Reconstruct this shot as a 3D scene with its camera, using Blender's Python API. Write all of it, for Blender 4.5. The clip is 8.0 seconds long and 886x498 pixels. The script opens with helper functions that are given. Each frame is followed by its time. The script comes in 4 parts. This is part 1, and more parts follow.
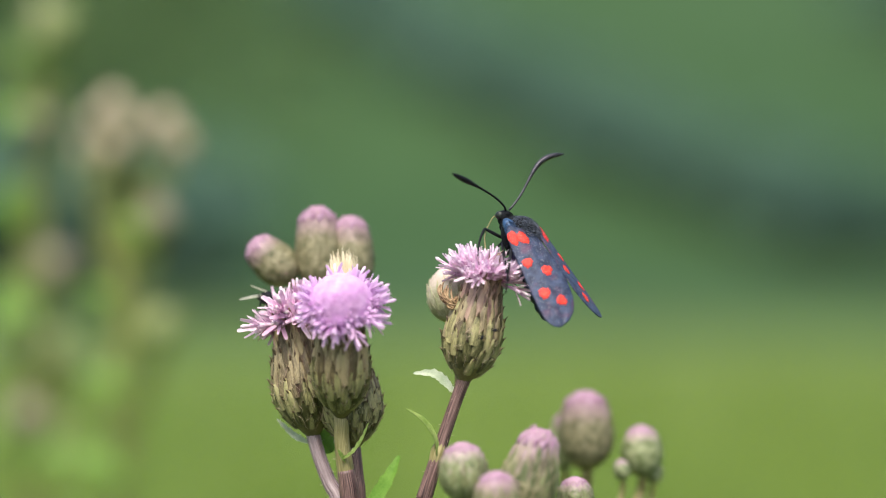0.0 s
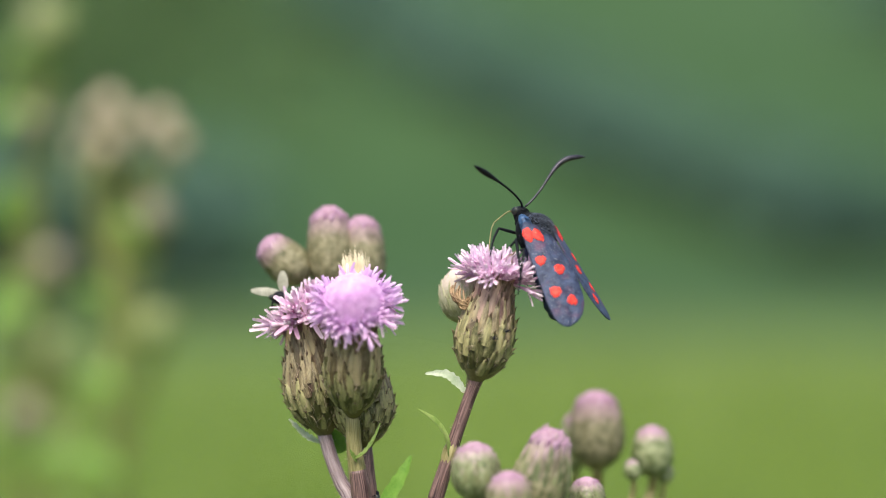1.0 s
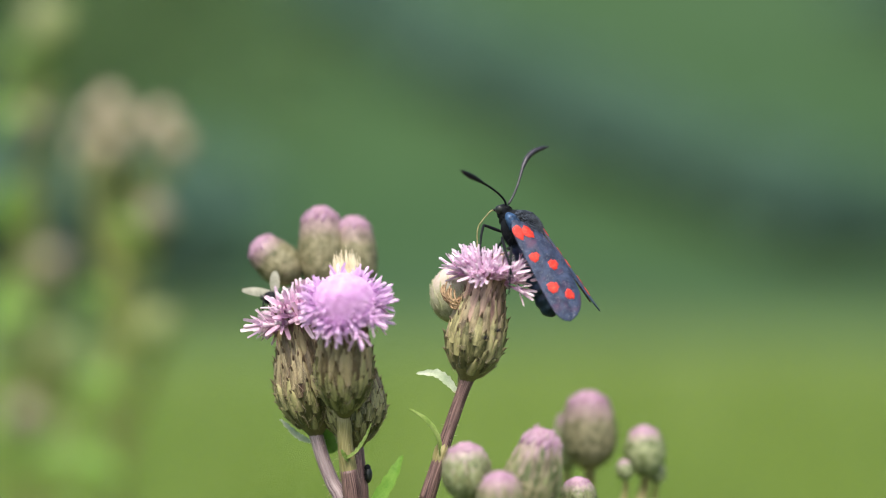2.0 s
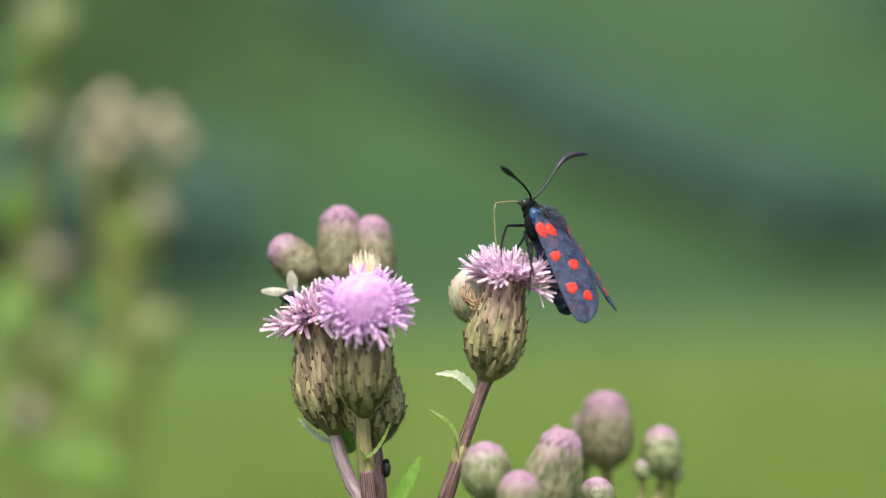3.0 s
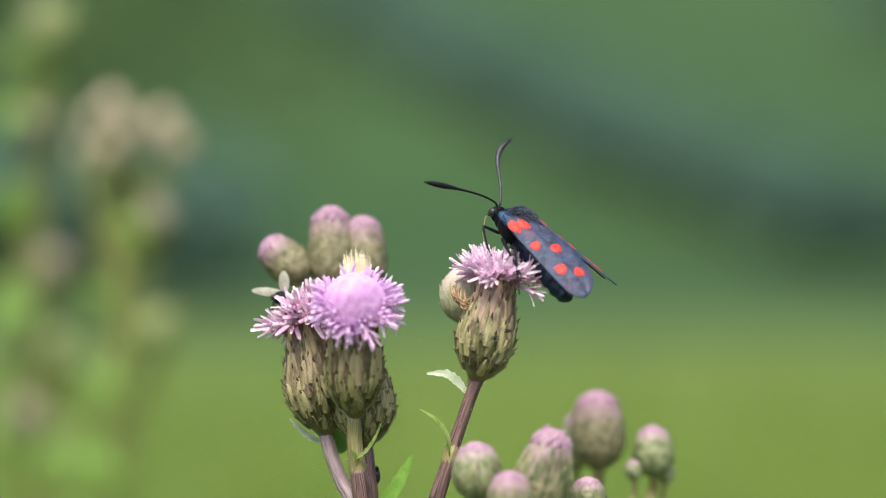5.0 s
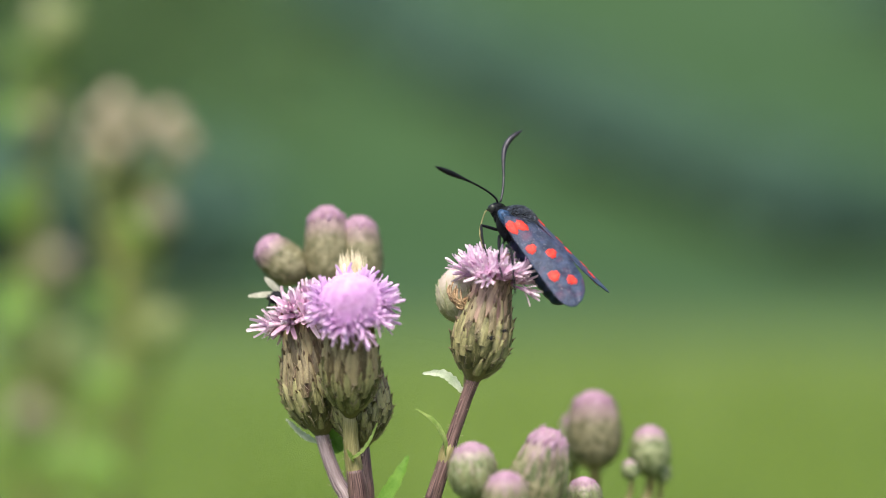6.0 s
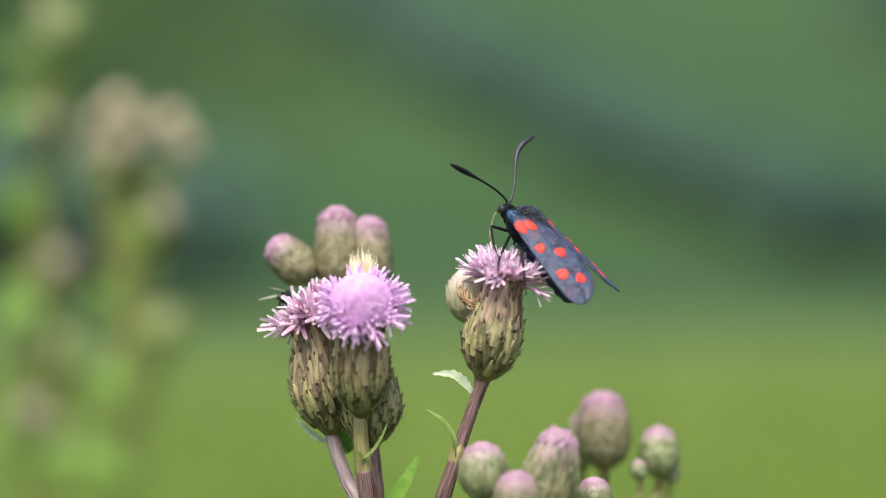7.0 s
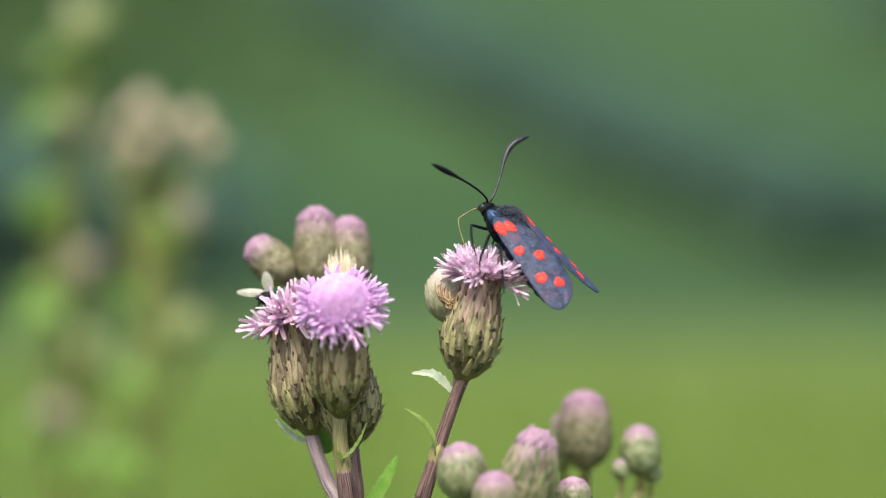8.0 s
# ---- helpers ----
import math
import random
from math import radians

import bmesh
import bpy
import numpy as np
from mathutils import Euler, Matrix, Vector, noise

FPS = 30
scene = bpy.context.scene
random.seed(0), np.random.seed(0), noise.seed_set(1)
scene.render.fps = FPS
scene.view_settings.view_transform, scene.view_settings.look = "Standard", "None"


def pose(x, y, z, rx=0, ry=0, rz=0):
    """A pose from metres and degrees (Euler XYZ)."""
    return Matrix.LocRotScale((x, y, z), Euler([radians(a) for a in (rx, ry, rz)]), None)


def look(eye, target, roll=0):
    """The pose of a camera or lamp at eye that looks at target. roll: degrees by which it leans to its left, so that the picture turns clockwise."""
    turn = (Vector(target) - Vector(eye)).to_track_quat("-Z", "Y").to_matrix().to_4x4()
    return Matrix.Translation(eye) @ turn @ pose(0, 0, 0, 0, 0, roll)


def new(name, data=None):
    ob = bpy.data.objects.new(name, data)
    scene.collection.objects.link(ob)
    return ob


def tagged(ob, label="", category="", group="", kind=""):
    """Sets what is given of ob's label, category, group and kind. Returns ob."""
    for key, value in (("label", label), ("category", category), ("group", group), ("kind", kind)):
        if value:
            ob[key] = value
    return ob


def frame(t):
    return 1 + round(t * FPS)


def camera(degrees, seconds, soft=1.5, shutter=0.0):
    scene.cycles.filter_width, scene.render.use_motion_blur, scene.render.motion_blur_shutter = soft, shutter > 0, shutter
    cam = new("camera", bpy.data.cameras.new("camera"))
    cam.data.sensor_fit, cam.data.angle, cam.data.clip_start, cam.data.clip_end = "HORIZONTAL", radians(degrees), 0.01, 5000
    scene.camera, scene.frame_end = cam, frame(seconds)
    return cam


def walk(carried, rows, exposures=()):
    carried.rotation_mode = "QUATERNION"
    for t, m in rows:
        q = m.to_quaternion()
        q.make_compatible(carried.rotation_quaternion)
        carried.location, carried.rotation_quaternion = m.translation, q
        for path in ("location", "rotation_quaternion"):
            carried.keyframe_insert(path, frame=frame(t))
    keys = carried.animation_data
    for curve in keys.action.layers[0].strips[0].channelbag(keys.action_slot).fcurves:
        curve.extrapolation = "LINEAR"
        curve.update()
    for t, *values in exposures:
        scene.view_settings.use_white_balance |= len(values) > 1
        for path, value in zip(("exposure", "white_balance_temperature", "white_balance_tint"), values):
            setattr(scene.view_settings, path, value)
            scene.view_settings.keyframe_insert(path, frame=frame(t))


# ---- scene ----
cam = camera(24.0, 8.0, 1.1)
EYE_H = 0.5            # the lens is half a metre above the meadow
FOCUS = 0.29404        # distance to the plane of the flowers
K = 0.125 / 1568       # one plan unit, about 0.08 mm, in that plane
cam.data.dof.use_dof = True
cam.data.dof.focus_distance = FOCUS
cam.data.dof.aperture_fstop = 5.6
STILL = pose(0, 0, EYE_H, 90, 0, 0)
walk(cam, [(0.0, STILL), (8.0, STILL)])

# ---------------------------------------------------------------- light
SUN_EL, SUN_AZ = 58.0, -168.0    # degrees; azimuth from straight ahead, to the right
world = bpy.data.worlds.new("sky")
scene.world = world
world.use_nodes = True
wn = world.node_tree.nodes
sky = wn.new("ShaderNodeTexSky")
sky.sky_type = "NISHITA"
sky.sun_disc = False
sky.sun_elevation = radians(SUN_EL)
sky.sun_rotation = radians(SUN_AZ)
sky.air_density, sky.dust_density = 1.0, 3.0
wn["Background"].inputs["Strength"].default_value = 0.14
world.node_tree.links.new(sky.outputs[0], wn["Background"].inputs["Color"])
sun = new("sun", bpy.data.lights.new("sun", "SUN"))
sun.data.energy, sun.data.angle, sun.data.color = 3.5, radians(26), (1.0, 0.93, 0.8)
sd = Vector((math.sin(radians(SUN_AZ)) * math.cos(radians(SUN_EL)),
             math.cos(radians(SUN_AZ)) * math.cos(radians(SUN_EL)), math.sin(radians(SUN_EL))))
sun.matrix_world = look(sd * 50, (0, 0, 0))
scene.view_settings.exposure = 0.6


# ---------------------------------------------------------------- materials
def surface(name, low, high, rough=0.6, big=600.0, fine=4000.0, bump=0.3, metal=0.0, coords="Object",
            along=None, tip=None, tip_from=0.6, tip_to=0.95, through_light=0.0, per_piece=0.0, sheen=0.0, spec=0.5, stretch=(1, 1, 1), edge=None, relief=None):
    """A grown surface: two colours mixed by a coarse and a fine noise; along: the axis of the piece on which the colour turns to tip."""
    m = bpy.data.materials.new(name)
    m.use_nodes = True
    nt = m.node_tree
    N, L = nt.nodes, nt.links
    b = N["Principled BSDF"]
    tc = N.new("ShaderNodeTexCoord")
    mp = N.new("ShaderNodeMapping")
    mp.inputs["Scale"].default_value = stretch
    L.new(tc.outputs[coords], mp.inputs[0])
    if per_piece:
        who, far = N.new("ShaderNodeObjectInfo"), N.new("ShaderNodeMath")
        far.operation = "MULTIPLY"
        far.inputs[1].default_value = 97.0
        L.new(who.outputs["Random"], far.inputs[0])
        L.new(far.outputs[0], mp.inputs["Location"])
    n1, n2 = N.new("ShaderNodeTexNoise"), N.new("ShaderNodeTexNoise")
    for n, s in ((n1, big), (n2, fine)):
        n.inputs["Scale"].default_value = s
        n.inputs["Detail"].default_value = 3
        L.new(mp.outputs[0], n.inputs["Vector"])
    add = N.new("ShaderNodeMath")
    add.operation = "ADD"
    L.new(n1.outputs["Fac"], add.inputs[0])
    sc = N.new("ShaderNodeMath")
    sc.operation = "MULTIPLY_ADD"
    sc.inputs[1].default_value, sc.inputs[2].default_value = 0.6, -0.3
    L.new(n2.outputs["Fac"], sc.inputs[0])
    L.new(sc.outputs[0], add.inputs[1])
    last = add.outputs[0]
    if per_piece:
        oi = N.new("ShaderNodeObjectInfo")
        pm = N.new("ShaderNodeMath")
        pm.operation = "MULTIPLY_ADD"
        pm.inputs[1].default_value, pm.inputs[2].default_value = per_piece, -per_piece / 2
        L.new(oi.outputs["Random"], pm.inputs[0])
        a2 = N.new("ShaderNodeMath")
        a2.operation = "ADD"
        L.new(last, a2.inputs[0])
        L.new(pm.outputs[0], a2.inputs[1])
        last = a2.outputs[0]
    ramp = N.new("ShaderNodeValToRGB")
    ramp.color_ramp.elements[0].position, ramp.color_ramp.elements[1].position = 0.3, 0.7
    ramp.color_ramp.elements[0].color, ramp.color_ramp.elements[1].color = (*low, 1), (*high, 1)
    L.new(last, ramp.inputs[0])
    col = ramp.outputs[0]
    if along is not None:
        sep = N.new("ShaderNodeSeparateXYZ")
        L.new(tc.outputs["Generated"], sep.inputs[0])
        mr = N.new("ShaderNodeMapRange")
        mr.inputs[1].default_value, mr.inputs[2].default_value = tip_from, tip_to
        wob = N.new("ShaderNodeMath")
        wob.operation = "MULTIPLY_ADD"
        wob.inputs[1].default_value = 0.25
        L.new(n1.outputs["Fac"], wob.inputs[0])
        shift = N.new("ShaderNodeMath")
        shift.operation = "SUBTRACT"
        shift.inputs[1].default_value = 0.125
        L.new(sep.outputs["XYZ".index(along)], shift.inputs[0])
        L.new(shift.outputs[0], wob.inputs[2])
        L.new(wob.outputs[0], mr.inputs[0])
        mx = N.new("ShaderNodeMix")
        mx.data_type = "RGBA"
        L.new(mr.outputs[0], mx.inputs[0])
        L.new(col, mx.inputs[6])
        mx.inputs[7].default_value = (*tip, 1)
        col = mx.outputs[2]
    if edge is not None:      # a darker margin on both sides of the piece
        se = N.new("ShaderNodeSeparateXYZ")
        L.new(tc.outputs["Generated"], se.inputs[0])
        ce = N.new("ShaderNodeMath")
        ce.operation = "SUBTRACT"
        ce.inputs[1].default_value = 0.5
        L.new(se.outputs[0], ce.inputs[0])
        ab = N.new("ShaderNodeMath")
        ab.operation = "ABSOLUTE"
        L.new(ce.outputs[0], ab.inputs[0])
        me_ = N.new("ShaderNodeMapRange")
        me_.inputs[1].default_value, me_.inputs[2].default_value, me_.inputs[4].default_value = 0.2, 0.46, 0.9
        L.new(ab.outputs[0], me_.inputs[0])
        mx2 = N.new("ShaderNodeMix")
        mx2.data_type = "RGBA"
        L.new(me_.outputs[0], mx2.inputs[0])
        L.new(col, mx2.inputs[6])
        mx2.inputs[7].default_value = (*edge, 1)
        col = mx2.outputs[2]
    L.new(col, b.inputs["Base Color"])
    b.inputs["Roughness"].default_value = rough
    b.inputs["Metallic"].default_value = metal
    b.inputs["Specular IOR Level"].default_value = spec
    if sheen:
        b.inputs["Sheen Weight"].default_value = sheen
    if bump:
        bp = N.new("ShaderNodeBump")
        bp.inputs["Strength"].default_value = bump
        bp.inputs["Distance"].default_value = relief or 0.3 / fine
        L.new(n2.outputs["Fac"], bp.inputs["Height"])
        L.new(bp.outputs[0], b.inputs["Normal"])
    if through_light:
        tr = N.new("ShaderNodeBsdfTranslucent")
        L.new(col, tr.inputs[0])
        ms = N.new("ShaderNodeMixShader")
        ms.inputs[0].default_value = through_light
        L.new(b.outputs[0], ms.inputs[1])
        L.new(tr.outputs[0], ms.inputs[2])
        L.new(ms.outputs[0], N["Material Output"].inputs[0])
    return m


M_BRACT = surface("bract_green", (0.066, 0.066, 0.024), (0.37, 0.34, 0.165), 0.5, 2.2, 9, 0.7, along="Y",
                  tip=(0.04, 0.022, 0.016), tip_from=0.9, tip_to=1.02, per_piece=0.5, edge=(0.035, 0.034, 0.015), stretch=(5, 1, 1), relief=0.00012)
M_BRACT_UP = surface("bract_upper", (0.085, 0.063, 0.031), (0.34, 0.28, 0.16), 0.5, 2.2, 9, 0.7, along="Y",
                     tip=(0.04, 0.016, 0.018), tip_from=0.86, tip_to=1.0, per_piece=0.6, edge=(0.07, 0.032, 0.03), stretch=(5, 1, 1), relief=0.00012)
M_BRACT_NECK = surface("bract_neck", (0.13, 0.066, 0.058), (0.37, 0.25, 0.19), 0.5, 2.2, 9, 0.7, along="Y",
                       tip=(0.05, 0.02, 0.025), tip_from=0.86, tip_to=1.0, per_piece=0.6, edge=(0.13, 0.055, 0.065), stretch=(5, 1, 1), relief=0.00012)
M_SPINE = surface("spine_pale", (0.22, 0.15, 0.10), (0.52, 0.44, 0.33), 0.5, 2000, 9000, 0)
M_HOOK = surface("bract_spine", (0.05, 0.024, 0.018), (0.22, 0.15, 0.10), 0.5, 3.0, 12, 0)
M_CORE = surface("receptacle_green", (0.10, 0.09, 0.035), (0.22, 0.19, 0.08), 0.6)
M_BUD = surface("bud_bracts", (0.085, 0.083, 0.034), (0.31, 0.28, 0.17), 0.55, 900, 4000, 0.4, along="Z",
                tip=(0.36, 0.20, 0.30), tip_from=0.6, tip_to=1.02)
M_PALEBUD = surface("pale_bud_bracts", (0.085, 0.115, 0.035), (0.33, 0.36, 0.2), 0.55, 900, 4000, 0.4, along="Z",
                    tip=(0.42, 0.25, 0.35), tip_from=0.68, tip_to=1.02)
M_CREAMBUD = surface("cream_bud", (0.24, 0.255, 0.13), (0.44, 0.43, 0.29), 0.55, 900, 4000, 0.3, along="Z",
                     tip=(0.56, 0.44, 0.41), tip_from=0.45, tip_to=1.0)
M_TIPS = surface("floret_tips_pink", (0.23, 0.10, 0.19), (0.50, 0.33, 0.45), 0.6, 900, 5000, 0.2, through_light=0.2)
M_BUDBRACT = surface("bud_bract", (0.055, 0.075, 0.022), (0.215, 0.235, 0.105), 0.55, 2.2, 9, 0.4, along="Y",
                     tip=(0.33, 0.27, 0.2), tip_from=0.7, tip_to=1.0, per_piece=0.8, edge=(0.13, 0.12, 0.065), stretch=(5, 1, 1), relief=0.00012)
M_PINKBRACT = surface("pink_bud_bract", (0.10, 0.085, 0.05), (0.30, 0.245, 0.195), 0.55, 2.2, 9, 0.4, along="Y",
                      tip=(0.40, 0.26, 0.34), tip_from=0.55, tip_to=1.0, per_piece=0.8, stretch=(5, 1, 1), relief=0.00012)
M_PALEBRACT = surface("pale_bract", (0.25, 0.27, 0.13), (0.48, 0.475, 0.31), 0.55, 2.2, 9, 0.4, along="Y",
                      tip=(0.46, 0.40, 0.28), tip_from=0.7, tip_to=1.0, per_piece=0.4, stretch=(5, 1, 1), relief=0.00012)
M_FLORET = surface("floret_lilac", (0.52, 0.24, 0.56), (0.76, 0.45, 0.79), 0.6, 4, 14, 0, along="Y",
                   tip=(0.9, 0.65, 0.93), tip_from=0.42, tip_to=0.95, through_light=0.25, per_piece=0.4)
M_FLORET_CORE = surface("floret_core", (0.66, 0.35, 0.69), (0.86, 0.57, 0.89), 0.7, 900, 5000, 0, through_light=0.15)
M_FLORET_PINK = surface("floret_pink", (0.58, 0.27, 0.52), (0.82, 0.52, 0.76), 0.6, 4, 14, 0, along="Y",
                        tip=(0.97, 0.81, 0.94), tip_from=0.45, tip_to=0.95, through_light=0.22, per_piece=0.5)
M_FADED = surface("floret_faded", (0.62, 0.35, 0.55), (0.92, 0.70, 0.86), 0.6, 4, 14, 0, along="Y",
                  tip=(0.9, 0.76, 0.84), tip_from=0.75, tip_to=1.0, through_light=0.25, per_piece=0.6)
M_PAPPUS = surface("pappus_cream", (0.74, 0.62, 0.42), (0.92, 0.85, 0.68), 0.6, 900, 5000, 0, through_light=0.3)
M_DRY = surface("dry_brown", (0.10, 0.05, 0.025), (0.42, 0.29, 0.16), 0.6, 900, 5000, 0.2)
M_STEM = surface("stem_purple", (0.028, 0.012, 0.017), (0.27, 0.165, 0.15), 0.5, 4500, 9000, 0.6, coords="UV")
M_STEM_GREEN = surface("stem_green", (0.2, 0.17, 0.06), (0.42, 0.37, 0.18), 0.55, 4500, 9000, 0.6, coords="UV")
M_STEM_GREY = surface("stem_grey", (0.17, 0.11, 0.13), (0.46, 0.37, 0.38), 0.55, 4500, 9000, 0.6, coords="UV")
M_LEAF = surface("leaf_green", (0.11, 0.26, 0.025), (0.22, 0.39, 0.06), 0.5, 300, 4000, 0.4, through_light=0.35)
M_LEAF_LIME = surface("leaf_lime", (0.16, 0.27, 0.045), (0.36, 0.46, 0.14), 0.5, 500, 4000, 0.4, through_light=0.35)
M_LEAF_PALE = surface("leaf_pale", (0.36, 0.45, 0.30), (0.58, 0.64, 0.5), 0.6, 600, 5000, 0.4, through_light=0.3)
M_WING = surface("wing_slate", (0.013, 0.02, 0.046), (0.052, 0.072, 0.138), 0.55, 900, 5500, 1.0, metal=0.1, spec=0.3)
def speckle(m, colour, scale, lo, hi):
    """Worn scales: scattered pale specks over a material's colour."""
    N, L = m.node_tree.nodes, m.node_tree.links
    b = N["Principled BSDF"]
    old = b.inputs["Base Color"].links[0].from_socket
    tc, nz, rp, mx = N.new("ShaderNodeTexCoord"), N.new("ShaderNodeTexNoise"), N.new("ShaderNodeMapRange"), N.new("ShaderNodeMix")
    nz.inputs["Scale"].default_value, nz.inputs["Detail"].default_value = scale, 4
    L.new(tc.outputs["Object"], nz.inputs["Vector"])
    rp.inputs[1].default_value, rp.inputs[2].default_value = lo, hi
    L.new(nz.outputs["Fac"], rp.inputs[0])
    mx.data_type = "RGBA"
    L.new(rp.outputs[0], mx.inputs[0])
    L.new(old, mx.inputs[6])
    mx.inputs[7].default_value = (*colour, 1)
    L.new(mx.outputs[2], b.inputs["Base Color"])


speckle(M_WING, (0.085, 0.045, 0.09), 500, 0.52, 0.72)
speckle(M_WING, (0.24, 0.24, 0.27), 5200, 0.6, 0.75)
M_HIND = surface("hindwing_red", (0.35, 0.03, 0.03), (0.55, 0.07, 0.05), 0.5, 600, 9000, 0.4)
M_RED = surface("spot_red", (0.36, 0.007, 0.006), (0.76, 0.036, 0.014), 0.6, 3000, 5500, 1.0)
speckle(M_RED, (0.72, 0.2, 0.13), 4200, 0.6, 0.74)
M_BODY = surface("body_black", (0.003, 0.004, 0.006), (0.010, 0.012, 0.017), 0.7, 900, 9000, 0.6, spec=0.2)
M_ABDOMEN = surface("abdomen_blue_black", (0.008, 0.016, 0.036), (0.03, 0.06, 0.12), 0.35, 900, 9000, 0.6, metal=0.4)
M_HAIR = surface("body_hair", (0.018, 0.026, 0.045), (0.11, 0.13, 0.175), 0.6, 2000, 9000, 0)
M_HAIR_BLUE = surface("shoulder_hair", (0.012, 0.03, 0.08), (0.05, 0.12, 0.25), 0.45, 2000, 9000, 0, metal=0.3)
M_EYE = surface("eye_dark", (0.006, 0.008, 0.007), (0.03, 0.036, 0.032), 0.4, 3000, 12000, 0.3)
M_ANT = surface("antenna_black", (0.003, 0.003, 0.005), (0.010, 0.010, 0.014), 0.6, 2000, 9000, 0.5, spec=0.2)
# lighter copy for the right antenna: its violet sheen is put into the colour
M_ANT_SHEEN = surface("antenna_violet_sheen", (0.012, 0.012, 0.018), (0.052, 0.047, 0.065), 0.4, 1500, 9000, 0.5, metal=0.3)
M_TONGUE = surface("tongue_olive", (0.14, 0.12, 0.045), (0.28, 0.25, 0.11), 0.5, 2000, 9000, 0)
M_FLYWING = surface("fly_wing_pale", (0.36, 0.35, 0.27), (0.56, 0.55, 0.46), 0.3, 900, 5000, 0.2, through_light=0.4)
M_GRASS = surface("meadow_grass", (0.074, 0.141, 0.012), (0.176, 0.25, 0.03), 0.7, 1.2, 30, 0, through_light=0.3, spec=0.35)
M_GROUND = surface("meadow_ground", (0.073, 0.131, 0.012), (0.158, 0.214, 0.026), 0.9, 0.06, 2.5, 0.5, spec=0.35)
M_GROUND_NODES = M_GROUND.node_tree
def ground_by_distance():
    """Turns the ground darker and bluer with distance, from 4 m out to 52 m."""
    N, L = M_GROUND_NODES.nodes, M_GROUND_NODES.links
    b = N["Principled BSDF"]
    old = b.inputs["Base Color"].links[0].from_socket
    tc = N.new("ShaderNodeTexCoord")
    sep = N.new("ShaderNodeSeparateXYZ")
    L.new(tc.outputs["Object"], sep.inputs[0])
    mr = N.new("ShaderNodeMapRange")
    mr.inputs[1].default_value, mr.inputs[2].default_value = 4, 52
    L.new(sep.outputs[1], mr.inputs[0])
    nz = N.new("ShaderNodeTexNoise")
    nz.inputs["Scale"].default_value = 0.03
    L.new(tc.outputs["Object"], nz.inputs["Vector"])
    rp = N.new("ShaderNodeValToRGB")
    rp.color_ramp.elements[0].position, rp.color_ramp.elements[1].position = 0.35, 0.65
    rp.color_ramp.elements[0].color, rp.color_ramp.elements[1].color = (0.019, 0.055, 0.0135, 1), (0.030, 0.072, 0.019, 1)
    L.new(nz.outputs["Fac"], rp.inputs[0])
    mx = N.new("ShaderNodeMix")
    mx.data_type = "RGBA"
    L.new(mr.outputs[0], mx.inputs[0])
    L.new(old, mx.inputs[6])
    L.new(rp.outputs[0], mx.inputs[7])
    L.new(mx.outputs[2], b.inputs["Base Color"])


ground_by_distance()
# the teal of distance haze is put into these leaves' colour
M_HAZED_FOREST = surface("hazed_forest_leaves", (0.066, 0.15, 0.11), (0.112, 0.21, 0.145), 0.6, 0.05, 1.5, 0, through_light=0.2)
M_OLIVE_WOOD = surface("olive_leaves", (0.075, 0.15, 0.045), (0.13, 0.215, 0.07), 0.6, 0.05, 1.5, 0, through_light=0.2)
M_BARK = surface("bark", (0.03, 0.025, 0.02), (0.09, 0.075, 0.06), 0.8, 1.0, 12, 0.5)


# ---------------------------------------------------------------- building helpers
def spot(u, v, depth=0.0):
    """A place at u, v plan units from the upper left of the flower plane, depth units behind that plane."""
    y = FOCUS + depth * K
    s = K * y / FOCUS
    return Vector(((u - 784) * s, y, EYE_H - (v - 441) * s))


def thing(name, at, label, category, group="", kind=""):
    e = new(name)
    e.location = at
    e.empty_display_size = 0.01
    return tagged(e, label, category, group, kind)


def part(name, bm, mats, parent=None, label="", m=None, smooth=True):
    """Links a bmesh as one mesh object under parent, at the pose m in the parent's space."""
    me = bpy.data.meshes.new(name)
    bm.to_mesh(me)
    bm.free()
    for x in (mats if isinstance(mats, (list, tuple)) else [mats]):
        me.materials.append(x)
    if smooth:
        me.shade_smooth()
    ob = new(name, me)
    if parent:
        ob.parent = parent
    if m is not None:
        ob.matrix_basis = m
    return tagged(ob, label)


def piece(name, me, parent, m):
    ob = new(name, me)
    ob.parent = parent
    ob.matrix_basis = m
    return ob


def mesh_of(name, bm, mats, smooth=True):
    me = bpy.data.meshes.new(name)
    bm.to_mesh(me)
    bm.free()
    for x in mats:
        me.materials.append(x)
    if smooth:
        me.shade_smooth()
    return me


def tube(bm, pts, radii, sides=8, slot=0, flat=1.0, ridges=0, ridge_depth=0.12):
    """A round rod swept along pts, closed at its ends."""
    pts = [Vector(p) for p in pts]
    rings = []
    ref = None
    for i, p in enumerate(pts):
        d = (pts[min(i + 1, len(pts) - 1)] - pts[max(i - 1, 0)]).normalized()
        if ref is None:
            ref = d.orthogonal().normalized()
        a = (ref - d * ref.dot(d)).normalized()
        ref = a
        b = d.cross(a)
        ring = []
        for j in range(sides):
            t = 2 * math.pi * j / sides
            r = radii[i] * (1 + (ridge_depth * math.cos(ridges * t) if ridges else 0))
            ring.append(bm.verts.new(p + a * (r * math.cos(t)) + b * (r * flat * math.sin(t))))
        rings.append(ring)
    for r0, r1 in zip(rings, rings[1:]):
        for j in range(sides):
            f = bm.faces.new((r0[j], r0[(j + 1) % sides], r1[(j + 1) % sides], r1[j]))
            f.material_index = slot
    for ring in (rings[0][::-1], rings[-1]):
        f = bm.faces.new(ring)
        f.material_index = slot
    return rings


